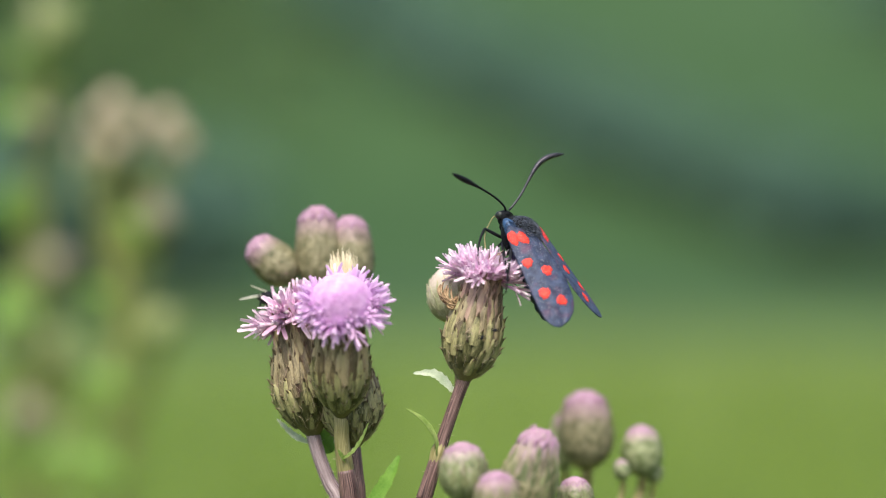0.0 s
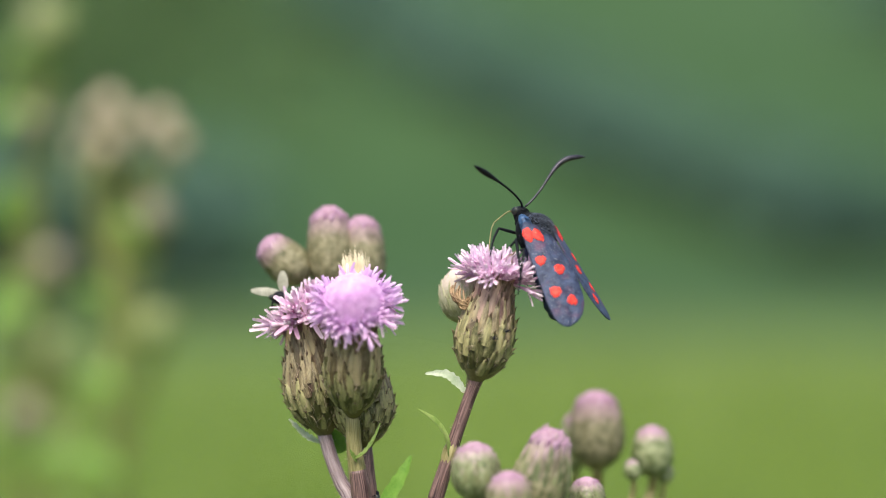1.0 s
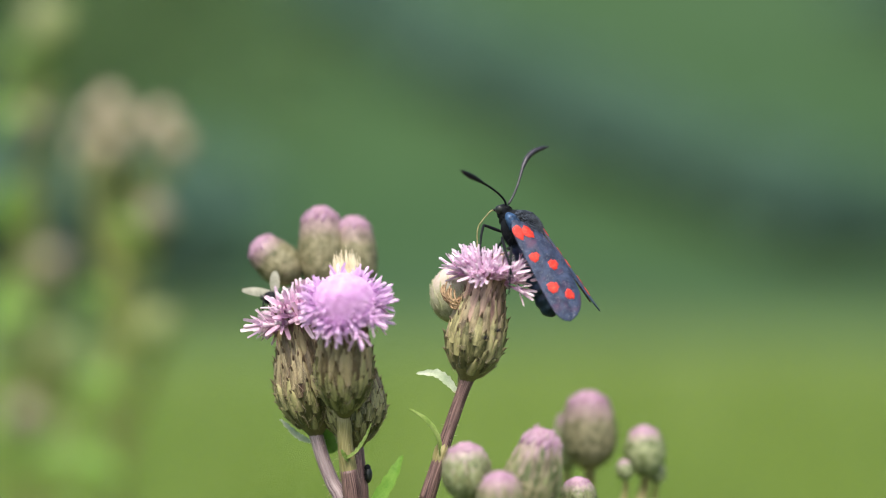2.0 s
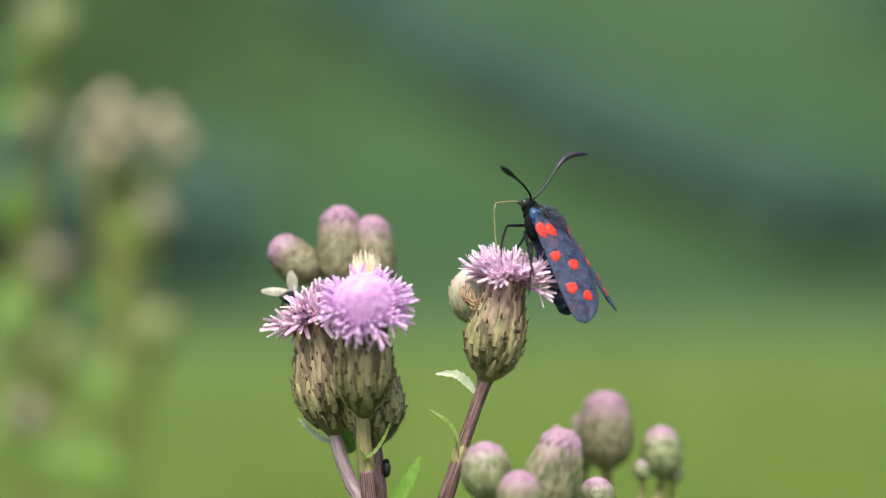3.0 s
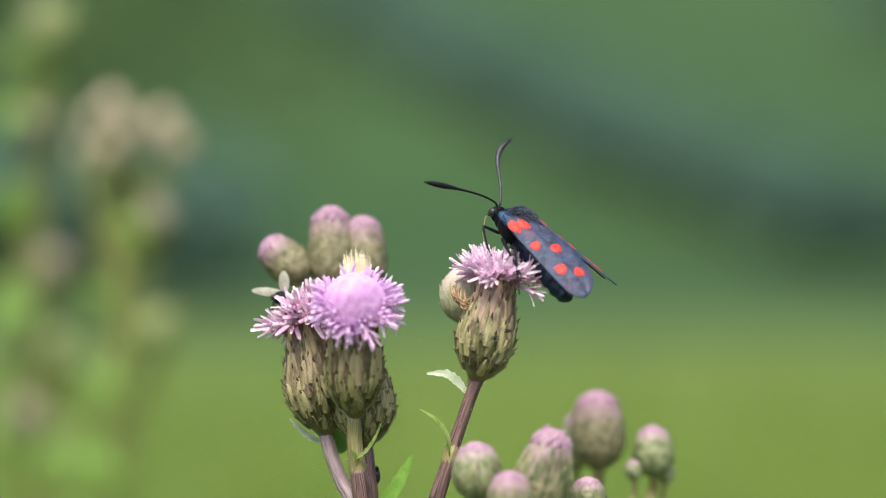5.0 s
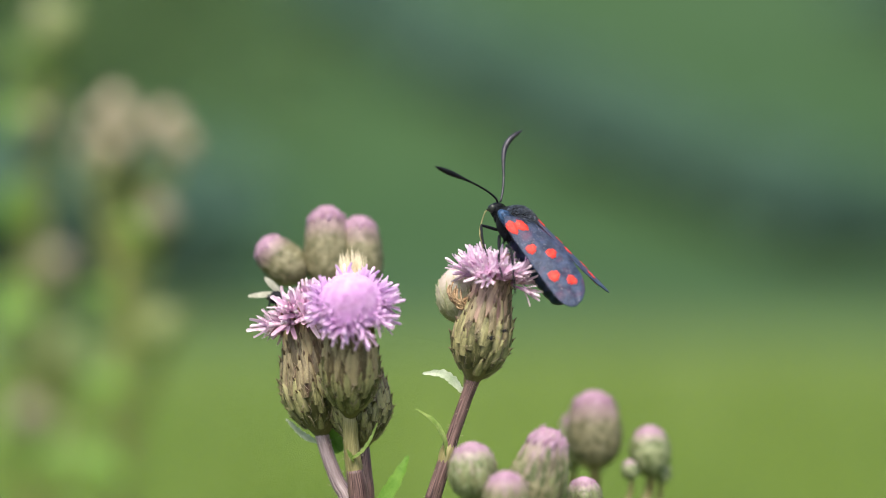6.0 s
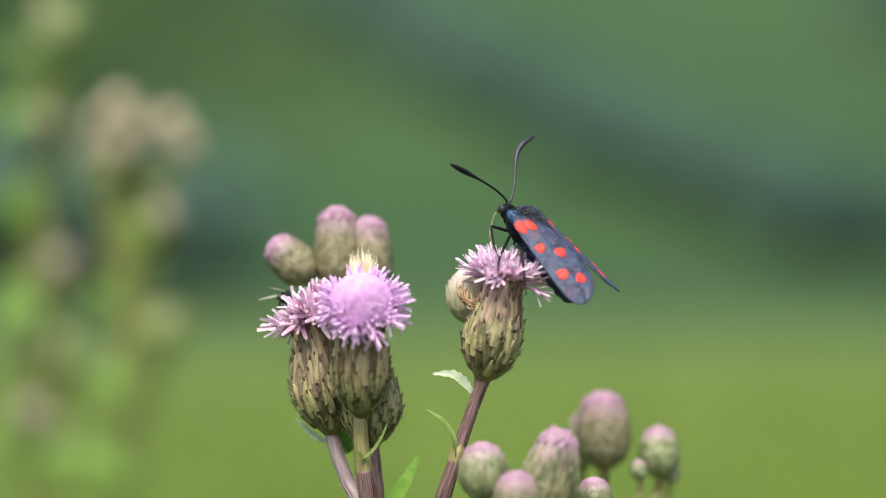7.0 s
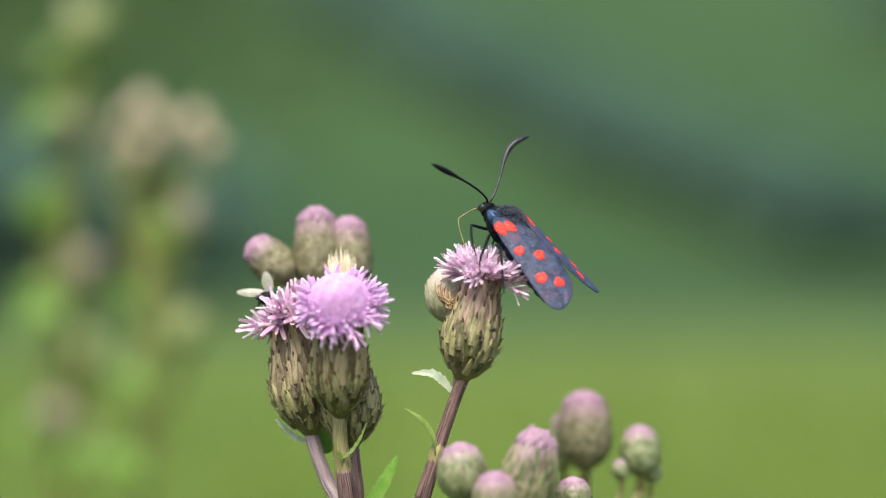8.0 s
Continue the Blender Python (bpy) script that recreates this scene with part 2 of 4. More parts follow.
def smooth_line(pts, n):
    """n + 1 points on a soft curve through pts."""
    pts = [Vector(p) for p in pts]
    out = []
    for i in range(n + 1):
        s = i / n * (len(pts) - 1)
        j = min(int(s), len(pts) - 2)
        f = s - j
        p0, p1, p2, p3 = pts[max(j - 1, 0)], pts[j], pts[j + 1], pts[min(j + 2, len(pts) - 1)]
        out.append(0.5 * (2 * p1 + (p2 - p0) * f + (2 * p0 - 5 * p1 + 4 * p2 - p3) * f * f + (3 * p1 - p0 - 3 * p2 + p3) * f ** 3))
    return out


def lathe(bm, profile, sides=24, slot=0):
    """A body turned about z from (z, r) pairs."""
    rings = [[bm.verts.new((r * math.cos(2 * math.pi * j / sides), r * math.sin(2 * math.pi * j / sides), z))
              for j in range(sides)] for z, r in profile]
    for r0, r1 in zip(rings, rings[1:]):
        for j in range(sides):
            bm.faces.new((r0[j], r0[(j + 1) % sides], r1[(j + 1) % sides], r1[j])).material_index = slot
    bm.faces.new(rings[0][::-1]).material_index = slot
    bm.faces.new(rings[-1]).material_index = slot


def frame_from(z, x_hint=(1, 0, 0), at=(0, 0, 0)):
    """A pose whose z points along z."""
    z = Vector(z).normalized()
    x = Vector(x_hint) - z * Vector(x_hint).dot(z)
    if x.length < 1e-4:
        x = z.orthogonal()
    x.normalize()
    y = z.cross(x)
    m = Matrix((x, y, z)).transposed().to_4x4()
    m.translation = at
    return m


# ---------------------------------------------------------------- far land
def rise(x, y):
    """Height of the land: a meadow that falls gently away, then a hillside."""
    d = y - 150 + 0.15 * x
    h = -0.024 * min(max(y, 0), 150)
    if d > 0:
        h += 0.32 * d * d / (d + 12) if d < 260 else 0.32 * 260 * 260 / 272 + (d - 260) * 0.1
    r = math.hypot(x, y)
    return h + (0.9 * noise.noise(Vector((x * 0.012, y * 0.012, 0))) * min(1, max(0, (r - 25) / 60)))


def build_ground():
    bm = bmesh.new()
    ring = [0.0, 0.6, 1.5, 3, 5, 8, 12, 18, 26, 40, 60, 85, 110, 135, 150, 165, 180, 200, 225, 255, 290, 340, 420, 550, 800, 1300, 2200, 4000]
    sides = 72
    rows = []
    for r in ring[1:]:
        rows.append([bm.verts.new((r * math.cos(2 * math.pi * j / sides), r * math.sin(2 * math.pi * j / sides),
                                   rise(r * math.cos(2 * math.pi * j / sides), r * math.sin(2 * math.pi * j / sides)))) for j in range(sides)])
    c = bm.verts.new((0, 0, 0))
    for j in range(sides):
        bm.faces.new((c, rows[0][j], rows[0][(j + 1) % sides]))
    for a, b in zip(rows, rows[1:]):
        for j in range(sides):
            bm.faces.new((a[j], b[j], b[(j + 1) % sides], a[(j + 1) % sides]))
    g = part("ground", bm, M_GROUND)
    tagged(g, "green summer meadow running up a gentle hillside", "meadow", kind="structure")


def build_grass():
    """Meadow grass: tapering blades in tufts."""
    rng = np.random.default_rng(4)
    verts, faces = [], []
    for i in range(30000):
        r, a = 0.15 + 13 * rng.random() ** 1.3, 2 * math.pi * rng.random()
        x, y = r * math.cos(a), r * math.sin(a)
        h = 0.12 + 0.2 * rng.random()
        w = 0.002 + 0.003 * rng.random()
        a = 2 * math.pi * rng.random()
        lean = (0.05 + 0.12 * rng.random())
        dx, dy = math.cos(a), math.sin(a)
        b = len(verts)
        for s, ww in ((0, 1), (0.5, 0.8), (1.0, 0.0)):
            cx, cy, cz = x + dx * lean * s * s, y + dy * lean * s * s, h * s - 0.024 * max(y, 0)
            if ww:
                verts += [(cx - dy * w * ww, cy + dx * w * ww, cz), (cx + dy * w * ww, cy - dx * w * ww, cz)]
            else:
                verts.append((cx, cy, cz))
        faces += [(b, b + 1, b + 3, b + 2), (b + 2, b + 3, b + 4)]
    me = bpy.data.meshes.new("grass")
    me.from_pydata(verts, [], faces)
    me.materials.append(M_GRASS)
    tagged(new("grass", me), "tall fresh green grass of a meadow", "grass", kind="stuff")


def build_woods():
    """Trees on the far hillside: tapered trunks and crowns of loose leaf clumps."""
    rng = np.random.default_rng(9)
    verts, faces, slots = [], [], []
    spots = []

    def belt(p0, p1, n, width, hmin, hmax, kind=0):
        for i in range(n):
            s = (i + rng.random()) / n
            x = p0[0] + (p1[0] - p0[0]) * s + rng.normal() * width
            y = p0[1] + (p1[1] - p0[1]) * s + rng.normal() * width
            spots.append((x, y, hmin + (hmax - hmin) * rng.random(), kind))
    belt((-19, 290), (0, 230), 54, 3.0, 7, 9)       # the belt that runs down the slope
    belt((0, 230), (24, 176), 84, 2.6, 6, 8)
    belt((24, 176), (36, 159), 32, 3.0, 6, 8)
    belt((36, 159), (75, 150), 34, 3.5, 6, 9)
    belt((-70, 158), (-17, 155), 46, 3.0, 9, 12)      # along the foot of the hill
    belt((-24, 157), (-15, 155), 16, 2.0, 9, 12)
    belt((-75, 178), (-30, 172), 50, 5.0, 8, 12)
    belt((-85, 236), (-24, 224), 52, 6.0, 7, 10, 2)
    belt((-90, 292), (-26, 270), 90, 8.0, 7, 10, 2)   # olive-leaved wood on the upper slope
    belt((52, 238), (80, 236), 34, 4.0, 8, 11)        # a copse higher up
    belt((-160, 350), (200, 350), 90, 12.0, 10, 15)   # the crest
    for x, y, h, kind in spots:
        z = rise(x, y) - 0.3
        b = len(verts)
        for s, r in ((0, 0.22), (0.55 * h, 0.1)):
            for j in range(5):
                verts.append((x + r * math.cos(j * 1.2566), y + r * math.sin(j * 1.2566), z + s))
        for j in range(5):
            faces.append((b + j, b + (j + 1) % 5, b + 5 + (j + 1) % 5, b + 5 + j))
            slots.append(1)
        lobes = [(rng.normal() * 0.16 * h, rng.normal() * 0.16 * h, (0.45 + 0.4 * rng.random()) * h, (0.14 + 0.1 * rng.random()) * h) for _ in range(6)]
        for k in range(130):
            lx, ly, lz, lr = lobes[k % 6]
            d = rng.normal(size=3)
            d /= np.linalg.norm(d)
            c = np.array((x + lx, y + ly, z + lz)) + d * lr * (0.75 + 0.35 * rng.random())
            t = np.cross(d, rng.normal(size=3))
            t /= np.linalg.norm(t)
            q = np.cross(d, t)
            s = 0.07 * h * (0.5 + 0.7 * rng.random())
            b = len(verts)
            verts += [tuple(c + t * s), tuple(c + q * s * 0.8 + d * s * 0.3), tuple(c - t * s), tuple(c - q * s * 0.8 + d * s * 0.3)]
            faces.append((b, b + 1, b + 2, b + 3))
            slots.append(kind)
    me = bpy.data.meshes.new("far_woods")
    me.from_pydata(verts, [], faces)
    me.materials.append(M_HAZED_FOREST)
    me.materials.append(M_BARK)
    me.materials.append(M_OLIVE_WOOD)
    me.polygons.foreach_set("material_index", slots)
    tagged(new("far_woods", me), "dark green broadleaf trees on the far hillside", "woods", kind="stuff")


build_ground()
build_grass()
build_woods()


# ---------------------------------------------------------------- thistles: shared pieces
def ellipsoid(bm, at, r, seg=20, rings=12, slot=0, turn=None):
    m = Matrix.Translation(at) @ (turn or Matrix()) @ Matrix.Diagonal((*r, 1))
    res = bmesh.ops.create_uvsphere(bm, u_segments=seg, v_segments=rings, radius=1, matrix=m)
    return res["verts"]


def bract_mesh(seed, material=M_BRACT, spine=True):
    """A lance-shaped bract, unit length along y, keeled, with a short outward spine."""
    rng = random.Random(seed)
    bm = bmesh.new()
    rows = []
    for y, w, z in ((0.0, 0.46, -0.03), (0.3, 0.5, 0.03), (0.6, 0.45, 0.045), (0.82, 0.25, 0.055), (1.0, 0.05, 0.08)):
        w *= 0.36 * (0.92 + 0.16 * rng.random())
        rows.append([bm.verts.new((-w, y, z - 0.13)), bm.verts.new((-w * 0.55, y, z - 0.01)), bm.verts.new((0, y, z + 0.04)),
                     bm.verts.new((w * 0.55, y, z - 0.01)), bm.verts.new((w, y, z - 0.13))])
    for a, b in zip(rows, rows[1:]):
        for j in range(4):
            bm.faces.new((a[j], a[j + 1], b[j + 1], b[j]))
    bend = 0.02 * (rng.random() - 0.5)
    if spine:
        tube(bm, [(0, 0.9, 0.065), (bend, 1.02, 0.11), (2 * bend, 1.09, 0.19)], [0.036, 0.026, 0.006], 5, 1)
    return mesh_of("bract", bm, [material, M_HOOK])


BRACTS = [bract_mesh(i) for i in range(4)]
NECK_BRACTS = [bract_mesh(i, M_BRACT_NECK) for i in range(16, 20)]
UPPER_BRACTS = [bract_mesh(i, M_BRACT_UP) for i in range(8, 12)]
PALE_BRACTS = [bract_mesh(i, M_PALEBRACT, False) for i in range(12, 15)]
BUD_BRACTS = [bract_mesh(i, M_BUDBRACT, False) for i in range(4, 7)]


PINK_BUD_BRACTS = [bract_mesh(i, M_PINKBRACT, False) for i in range(20, 23)]


def floret_mesh(seed, material, slim=1.0):
    """A tubular thistle floret along y: a tube that widens and splits in five narrow lobes, with a style between."""
    rng = random.Random(seed)
    bm = bmesh.new()
    bx, bz = rng.uniform(-0.06, 0.06), rng.uniform(-0.06, 0.06)

    def mid(s):
        return Vector((bx * s * s, s, bz * s * s))
    tube(bm, [mid(0), mid(0.35), mid(0.66)], [0.014 * slim, 0.018 * slim, 0.036 * slim], 5)
    for j in range(5):
        a = 2 * math.pi * (j + rng.random() * 0.5) / 5
        o = Vector((math.cos(a), 0, math.sin(a)))
        side = Vector((-math.sin(a), 0, math.cos(a)))
        spread = rng.uniform(0.04, 0.14)
        end = rng.uniform(0.92, 1.0)
        rows = []
        for s, w, out in ((0.64, 0.02, 0.03), (0.8, 0.022, 0.05 + spread * 0.4), (end, 0.016, 0.05 + spread)):
            c = mid(s) + o * out * slim
            rows.append((bm.verts.new(c - side * w * slim), bm.verts.new(c + o * 0.012 * slim), bm.verts.new(c + side * w * slim)))
        for r0, r1 in zip(rows, rows[1:]):
            for q in range(2):
                bm.faces.new((r0[q], r0[q + 1], r1[q + 1], r1[q]))
    top = rng.uniform(1.0, 1.1)
    tube(bm, [mid(0.6), mid(0.85), mid(top - 0.06), mid(top)], [0.012 * slim, 0.016 * slim, 0.024 * slim, 0.010 * slim], 4)
    return mesh_of("floret", bm, [material])


FLORETS = {n: [floret_mesh(i, m, s) for i in range(5)] for n, m, s in
           (("lilac", M_FLORET, 1.6), ("pink", M_FLORET_PINK, 1.5), ("faded", M_FADED, 1.7))}
# half width of an involucre at steps of its height
EGG = ((0.0, 0.06), (0.03, 0.085), (0.066, 0.122), (0.12, 0.176), (0.18, 0.224), (0.28, 0.274), (0.4, 0.29), (0.55, 0.256), (0.67, 0.215), (0.82, 0.17), (1.0, 0.145))


def egg(s, shape=EGG):
    return float(np.interp(s, [a for a, _ in shape], [b for _, b in shape]))


def bract_poses(height, count, wide=1.0, length=0.215, seed=0, shape=EGG, to=0.86, tall=True, broad=0.27):
    """Where the bracts sit on an involucre, in overlapping spirals."""
    rng = random.Random(seed)
    out = []
    for i in range(count):
        s = 0.045 + (to - 0.045) * (i / count) ** 0.9
        a = i * 2.399963 + rng.uniform(-0.08, 0.08)
        r = egg(s, shape) * height * wide
        far = 0.85 * length * (0.7 + 0.45 * min(1, s * 2.5))
        r2 = egg(min(1, s + far), shape) * height * wide
        o = Vector((math.cos(a), math.sin(a), 0))
        c = Vector((-math.sin(a), math.cos(a), 0))
        up = (o * (r2 - r) + Vector((0, 0, far * height))).normalized()
        nrm = up.cross(c) if up.cross(c).dot(o) > 0 else c.cross(up)
        x = up.cross(nrm)
        m = Matrix((x, up, nrm)).transposed().to_4x4()
        m = m @ pose(0, 0, 0, rng.uniform(-1.4, 0.8) if tall else rng.uniform(0, 2.5), rng.uniform(-4, 4), rng.uniform(-5, 5))
        m.translation = o * (r + 0.004 * height) + Vector((0, 0, s * height))
        ln = height * length * rng.uniform(0.88, 1.12) * (0.7 + 0.45 * min(1, s * 2.5))
        if tall and s > 0.34:
            ln *= 1.1
        wd = height * (broad if tall else 0.18) * rng.uniform(0.9, 1.1) * (0.65 + 0.4 * min(1, s * 3))
        out.append(m @ Matrix.Diagonal((wd, ln, ln * (0.8 if tall else 0.28), 1)))
    return out


def flower_head(plant, base, axis, height, kind="pink", n_bracts=150, florets=90, reach=60, spread=100, wide=1.0, label="", lean=(0, 0, 0), seed=0, disc=0.7, jitter=0.05, rays=1.0, dome=0, stout=1.0, nod=0):
    """An open thistle head under plant: a receptacle, its bracts and its florets, in plan units."""
    H = height * K
    m = Matrix.Translation(-plant.location) @ frame_from(axis, (1, 0, 0), base)
    bm = bmesh.new()
    lathe(bm, [(s * H, egg(s) * H * wide * 0.9) for s in np.linspace(0, 1, 14)], 20)
    head = part("flower_head", bm, M_CORE, plant, label, m)
    rng = random.Random(seed)
    for i, q in enumerate(bract_poses(H, n_bracts, wide, 0.25 if kind == "pink" else 0.215, seed, to=0.74 if kind == "lilac" else 0.86, broad=0.325 if kind == "pink" else 0.28)):
        piece("bract", (BRACTS if q.translation.z < (0.26 + 0.2 * rng.random()) * H else UPPER_BRACTS if q.translation.z < ((0.5 if kind == "pink" else 0.68) + 0.12 * rng.random()) * H else NECK_BRACTS)[i % 4], head, q)
    # cobweb hairs caught on the bracts
    bm = bmesh.new()
    for i in range(130):
        sh, a = rng.uniform(0.04, 0.8), rng.uniform(0, 6.283)
        pts = []
        for k in range(4):
            s2, a2 = sh + 0.035 * k * rng.uniform(0.3, 1.2), a + k * rng.uniform(-0.05, 0.09)
            rr = egg(s2) * H * wide + (2.0 + 2.0 * (k in (1, 2)) * rng.random()) * K
            pts.append((rr * math.cos(a2), rr * math.sin(a2), s2 * H))
        tube(bm, pts, [0.35 * K] * 4, 3)
    tagged(part("cobweb_hair", bm, M_SPINE, head, "fine pale cobweb hair"), kind="stuff")
    hub = Vector((0, 0, 0.96 * H))
    turn = Matrix.Rotation(radians(nod), 3, "X")
    for i in range(florets):
        f = (i + 0.5) / florets
        if kind == "lilac" and f < 0.5:
            continue
        a = i * 2.399963 + rng.uniform(-0.2, 0.2)
        rad = math.sqrt(f)
        tilt = radians(spread) * rad ** 1.15 + rng.uniform(-0.09, 0.09)
        r0 = egg(1.0) * H * wide * disc * rad
        root = Vector((r0 * math.cos(a), r0 * math.sin(a), H * (0.96 - 0.03 * rad)))
        d = Vector((math.sin(tilt) * math.cos(a), math.sin(tilt) * math.sin(a), math.cos(tilt))) + Vector(lean)
        d += Vector((rng.gauss(0, jitter), rng.gauss(0, jitter), rng.gauss(0, jitter)))
        d = turn @ d.normalized()
        root = hub + turn @ (root - hub)
        ln = reach * K * rng.uniform(0.82 - jitter, 1.1 + 0.4 * jitter) * (0.95 + 0.18 * rad * rad)
        q = Matrix.Translation(root) @ d.to_track_quat("Y", "Z").to_matrix().to_4x4() @ pose(0, 0, 0, 0, rng.uniform(0, 360), 0)
        th = reach * K * (0.72 + 0.4 * rad) * stout
        if rad > 0.72 and i % 5 < 2:
            ln *= rays
            th *= 1 + 0.35 * (rays - 1)
        piece("floret", FLORETS[kind][i % 5], head, q @ Matrix.Diagonal((th, ln, th, 1)))
    if dome:
        # the unopened florets, packed in a dome amid the open ones
        bm = bmesh.new()
        n = 760 if dome < 40 else 3400
        fine = 1.0 if dome < 40 else 0.46
        for i in range(n):
            z = 1 - 1.25 * (i + 0.5) / n
            a = i * 2.399963
            w = math.sqrt(max(0, 1 - z * z))
            o = Vector((w * math.cos(a), w * math.sin(a), z)).normalized()
            o, c = turn @ o, hub
            r = dome * K * rng.uniform(1 - 0.06 * fine, 1 + 0.06 * fine) * (1 - 0.14 * max(0, z))
            tube(bm, [c + o * r * 0.72, c + o * r * 0.9, c + o * r], [dome * K * 0.07 * fine, dome * K * 0.08 * fine, dome * K * 0.045 * fine], 4)
        ellipsoid(bm, hub, Vector((1, 1, 1)) * dome * K * 0.84, 24, 16)
        tagged(part("unopened_floret", bm, M_FLORET_CORE, head, "dome of packed unopened florets"), kind="stuff")
    return head


ROUND = ((0.0, 0.1), (0.06, 0.24), (0.15, 0.36), (0.3, 0.45), (0.5, 0.47), (0.68, 0.43), (0.82, 0.35), (0.93, 0.22), (1.0, 0.1))
LONG = ((0.0, 0.08), (0.05, 0.17), (0.13, 0.27), (0.26, 0.345), (0.45, 0.36), (0.65, 0.335), (0.82, 0.28), (0.93, 0.2), (1.0, 0.1))


CONE = ((0.0, 0.08), (0.05, 0.17), (0.13, 0.28), (0.26, 0.355), (0.42, 0.37), (0.6, 0.33), (0.75, 0.28), (0.88, 0.225), (0.95, 0.17), (1.0, 0.1))


def bud(plant, base, axis, height, shape=LONG, material=None, n=90, wide=1.0, label="", seed=0, tuft=True, pieces=None):
    """A closed bud: a receptacle clad in pressed bracts, with the floret tips showing."""
    H = height * K
    rng = random.Random(seed)
    m = Matrix.Translation(-plant.location) @ frame_from(axis, (1, 0, 0), base)
    bm = bmesh.new()
    lathe(bm, [(s * H, egg(s, shape) * H * wide) for s in np.linspace(0, 1, 18)], 24)
    body = part("bud", bm, material, plant, label, m)
    poses = bract_poses(H, n, wide, 0.26, seed, shape, 0.76 if pieces is BUD_BRACTS else 0.68, False)
    if pieces:
        for i, q in enumerate(poses):
            piece("bract", (PINK_BUD_BRACTS if pieces is BUD_BRACTS and q.translation.z > (0.42 + 0.2 * rng.random()) * H else pieces)[i % 3], body, q)
    else:
        verts, faces = [], []
        for q in poses:
            b = len(verts)
            for y, w in ((0, 0.15), (0.4, 0.18), (0.8, 0.10), (1.05, 0.015)):
                verts += [q @ Vector((-w, y, -0.04)), q @ Vector((0, y, 0.03 + 0.03 * y)), q @ Vector((w, y, -0.04))]
            for r in range(3):
                for j in range(2):
                    a = b + 3 * r + j
                    faces.append((a, a + 1, a + 4, a + 3))
        me = bpy.data.meshes.new("bract_coat")
        me.from_pydata(verts, [], faces)
        me.materials.append(material)
        me.shade_smooth()
        tagged(piece("bract_coat", me, body, Matrix()), "overlapping pressed bracts", kind="stuff")
    if tuft:
        bm = bmesh.new()
        for i in range(60):
            f = math.sqrt((i + 0.5) / 60)
            a = i * 2.4
            r = f * egg(0.86, shape) * H * wide
            p = Vector((r * math.cos(a), r * math.sin(a), H * (0.985 - 0.11 * f * f)))
            d = Vector((-math.cos(a) * 0.3 * f, -math.sin(a) * 0.3 * f, 1)).normalized()
            ln = H * 0.018 * rng.uniform(0.5, 1.2)
            tube(bm, [p - d * H * 0.08, p + d * ln * 0.5, p + d * ln], [H * 0.024, H * 0.028, H * 0.012], 5)
        tagged(part("floret_cap", bm, M_TIPS, body, "packed pink floret tips"), kind="stuff")
    return body


def stem(plant, pts, radii, material=None, name="stem", n=14, label="", ribs=11):
    """A ribbed stem along pts, with its grain running lengthwise."""
    bm = bmesh.new()
    line = smooth_line(pts, n)
    rr = [float(np.interp(i / n * (len(radii) - 1), range(len(radii)), radii)) * K for i in range(n + 1)]
    sides = 40
    tube(bm, [p - plant.location for p in line], rr, sides, 0, 1.0, ribs, 0.06)
    uv = bm.loops.layers.uv.new("grain")
    run = [0.0]
    for a, b in zip(line, line[1:]):
        run.append(run[-1] + (b - a).length)
    bm.verts.index_update()
    for f in bm.faces:
        js = [l.vert.index % sides for l in f.loops]
        for l, q in zip(f.loops, js):
            if q == 0 and sides - 1 in js and len(js) == 4:
                q = sides
            l[uv].uv = (q / sides * 80 * K, run[l.vert.index // sides] * 0.03)
    return part(name, bm, material or M_STEM, plant, label)


def leaf(plant, pts, width, up, material=None, teeth=7, label="", seed=0, notch=0.72):
    """A thistle leaf: a folded blade with spiny teeth along its edges, on a curve."""
    rng = random.Random(seed)
    n = teeth * 2
    line = smooth_line(pts, n)
    bm = bmesh.new()
    up = Vector(up).normalized()
    rows = []
    for i, p in enumerate(line):
        s = i / n
        d = (line[min(i + 1, n)] - line[max(i - 1, 0)]).normalized()
        side = d.cross(up).normalized()
        nn = side.cross(d)
        w = width * K * (math.sin(math.pi * min(1, s * 0.88 + 0.12)) ** 0.8) * (1.0 if i % 2 else notch) * rng.uniform(0.9, 1.1)
        q = p - plant.location
        fwd = d * (width * K * 0.2 if i % 2 else 0)
        rows.append([q - side * w + nn * w * 0.35 + fwd, q - side * w * 0.45 + nn * w * 0.1, q, q + side * w * 0.45 + nn * w * 0.1, q + side * w + nn * w * 0.35 + fwd])
    vs = [[bm.verts.new(v) for v in r] for r in rows]
    for a, b in zip(vs, vs[1:]):
        for j in range(4):
            bm.faces.new((a[j], a[j + 1], b[j + 1], b[j]))
    tube(bm, [r[2] - up * K for r in rows], [width * K * 0.09 * (1 - 0.8 * i / n) + 0.3 * K for i in range(n + 1)], 6)
    return part("leaf", bm, material or M_LEAF, plant, label)


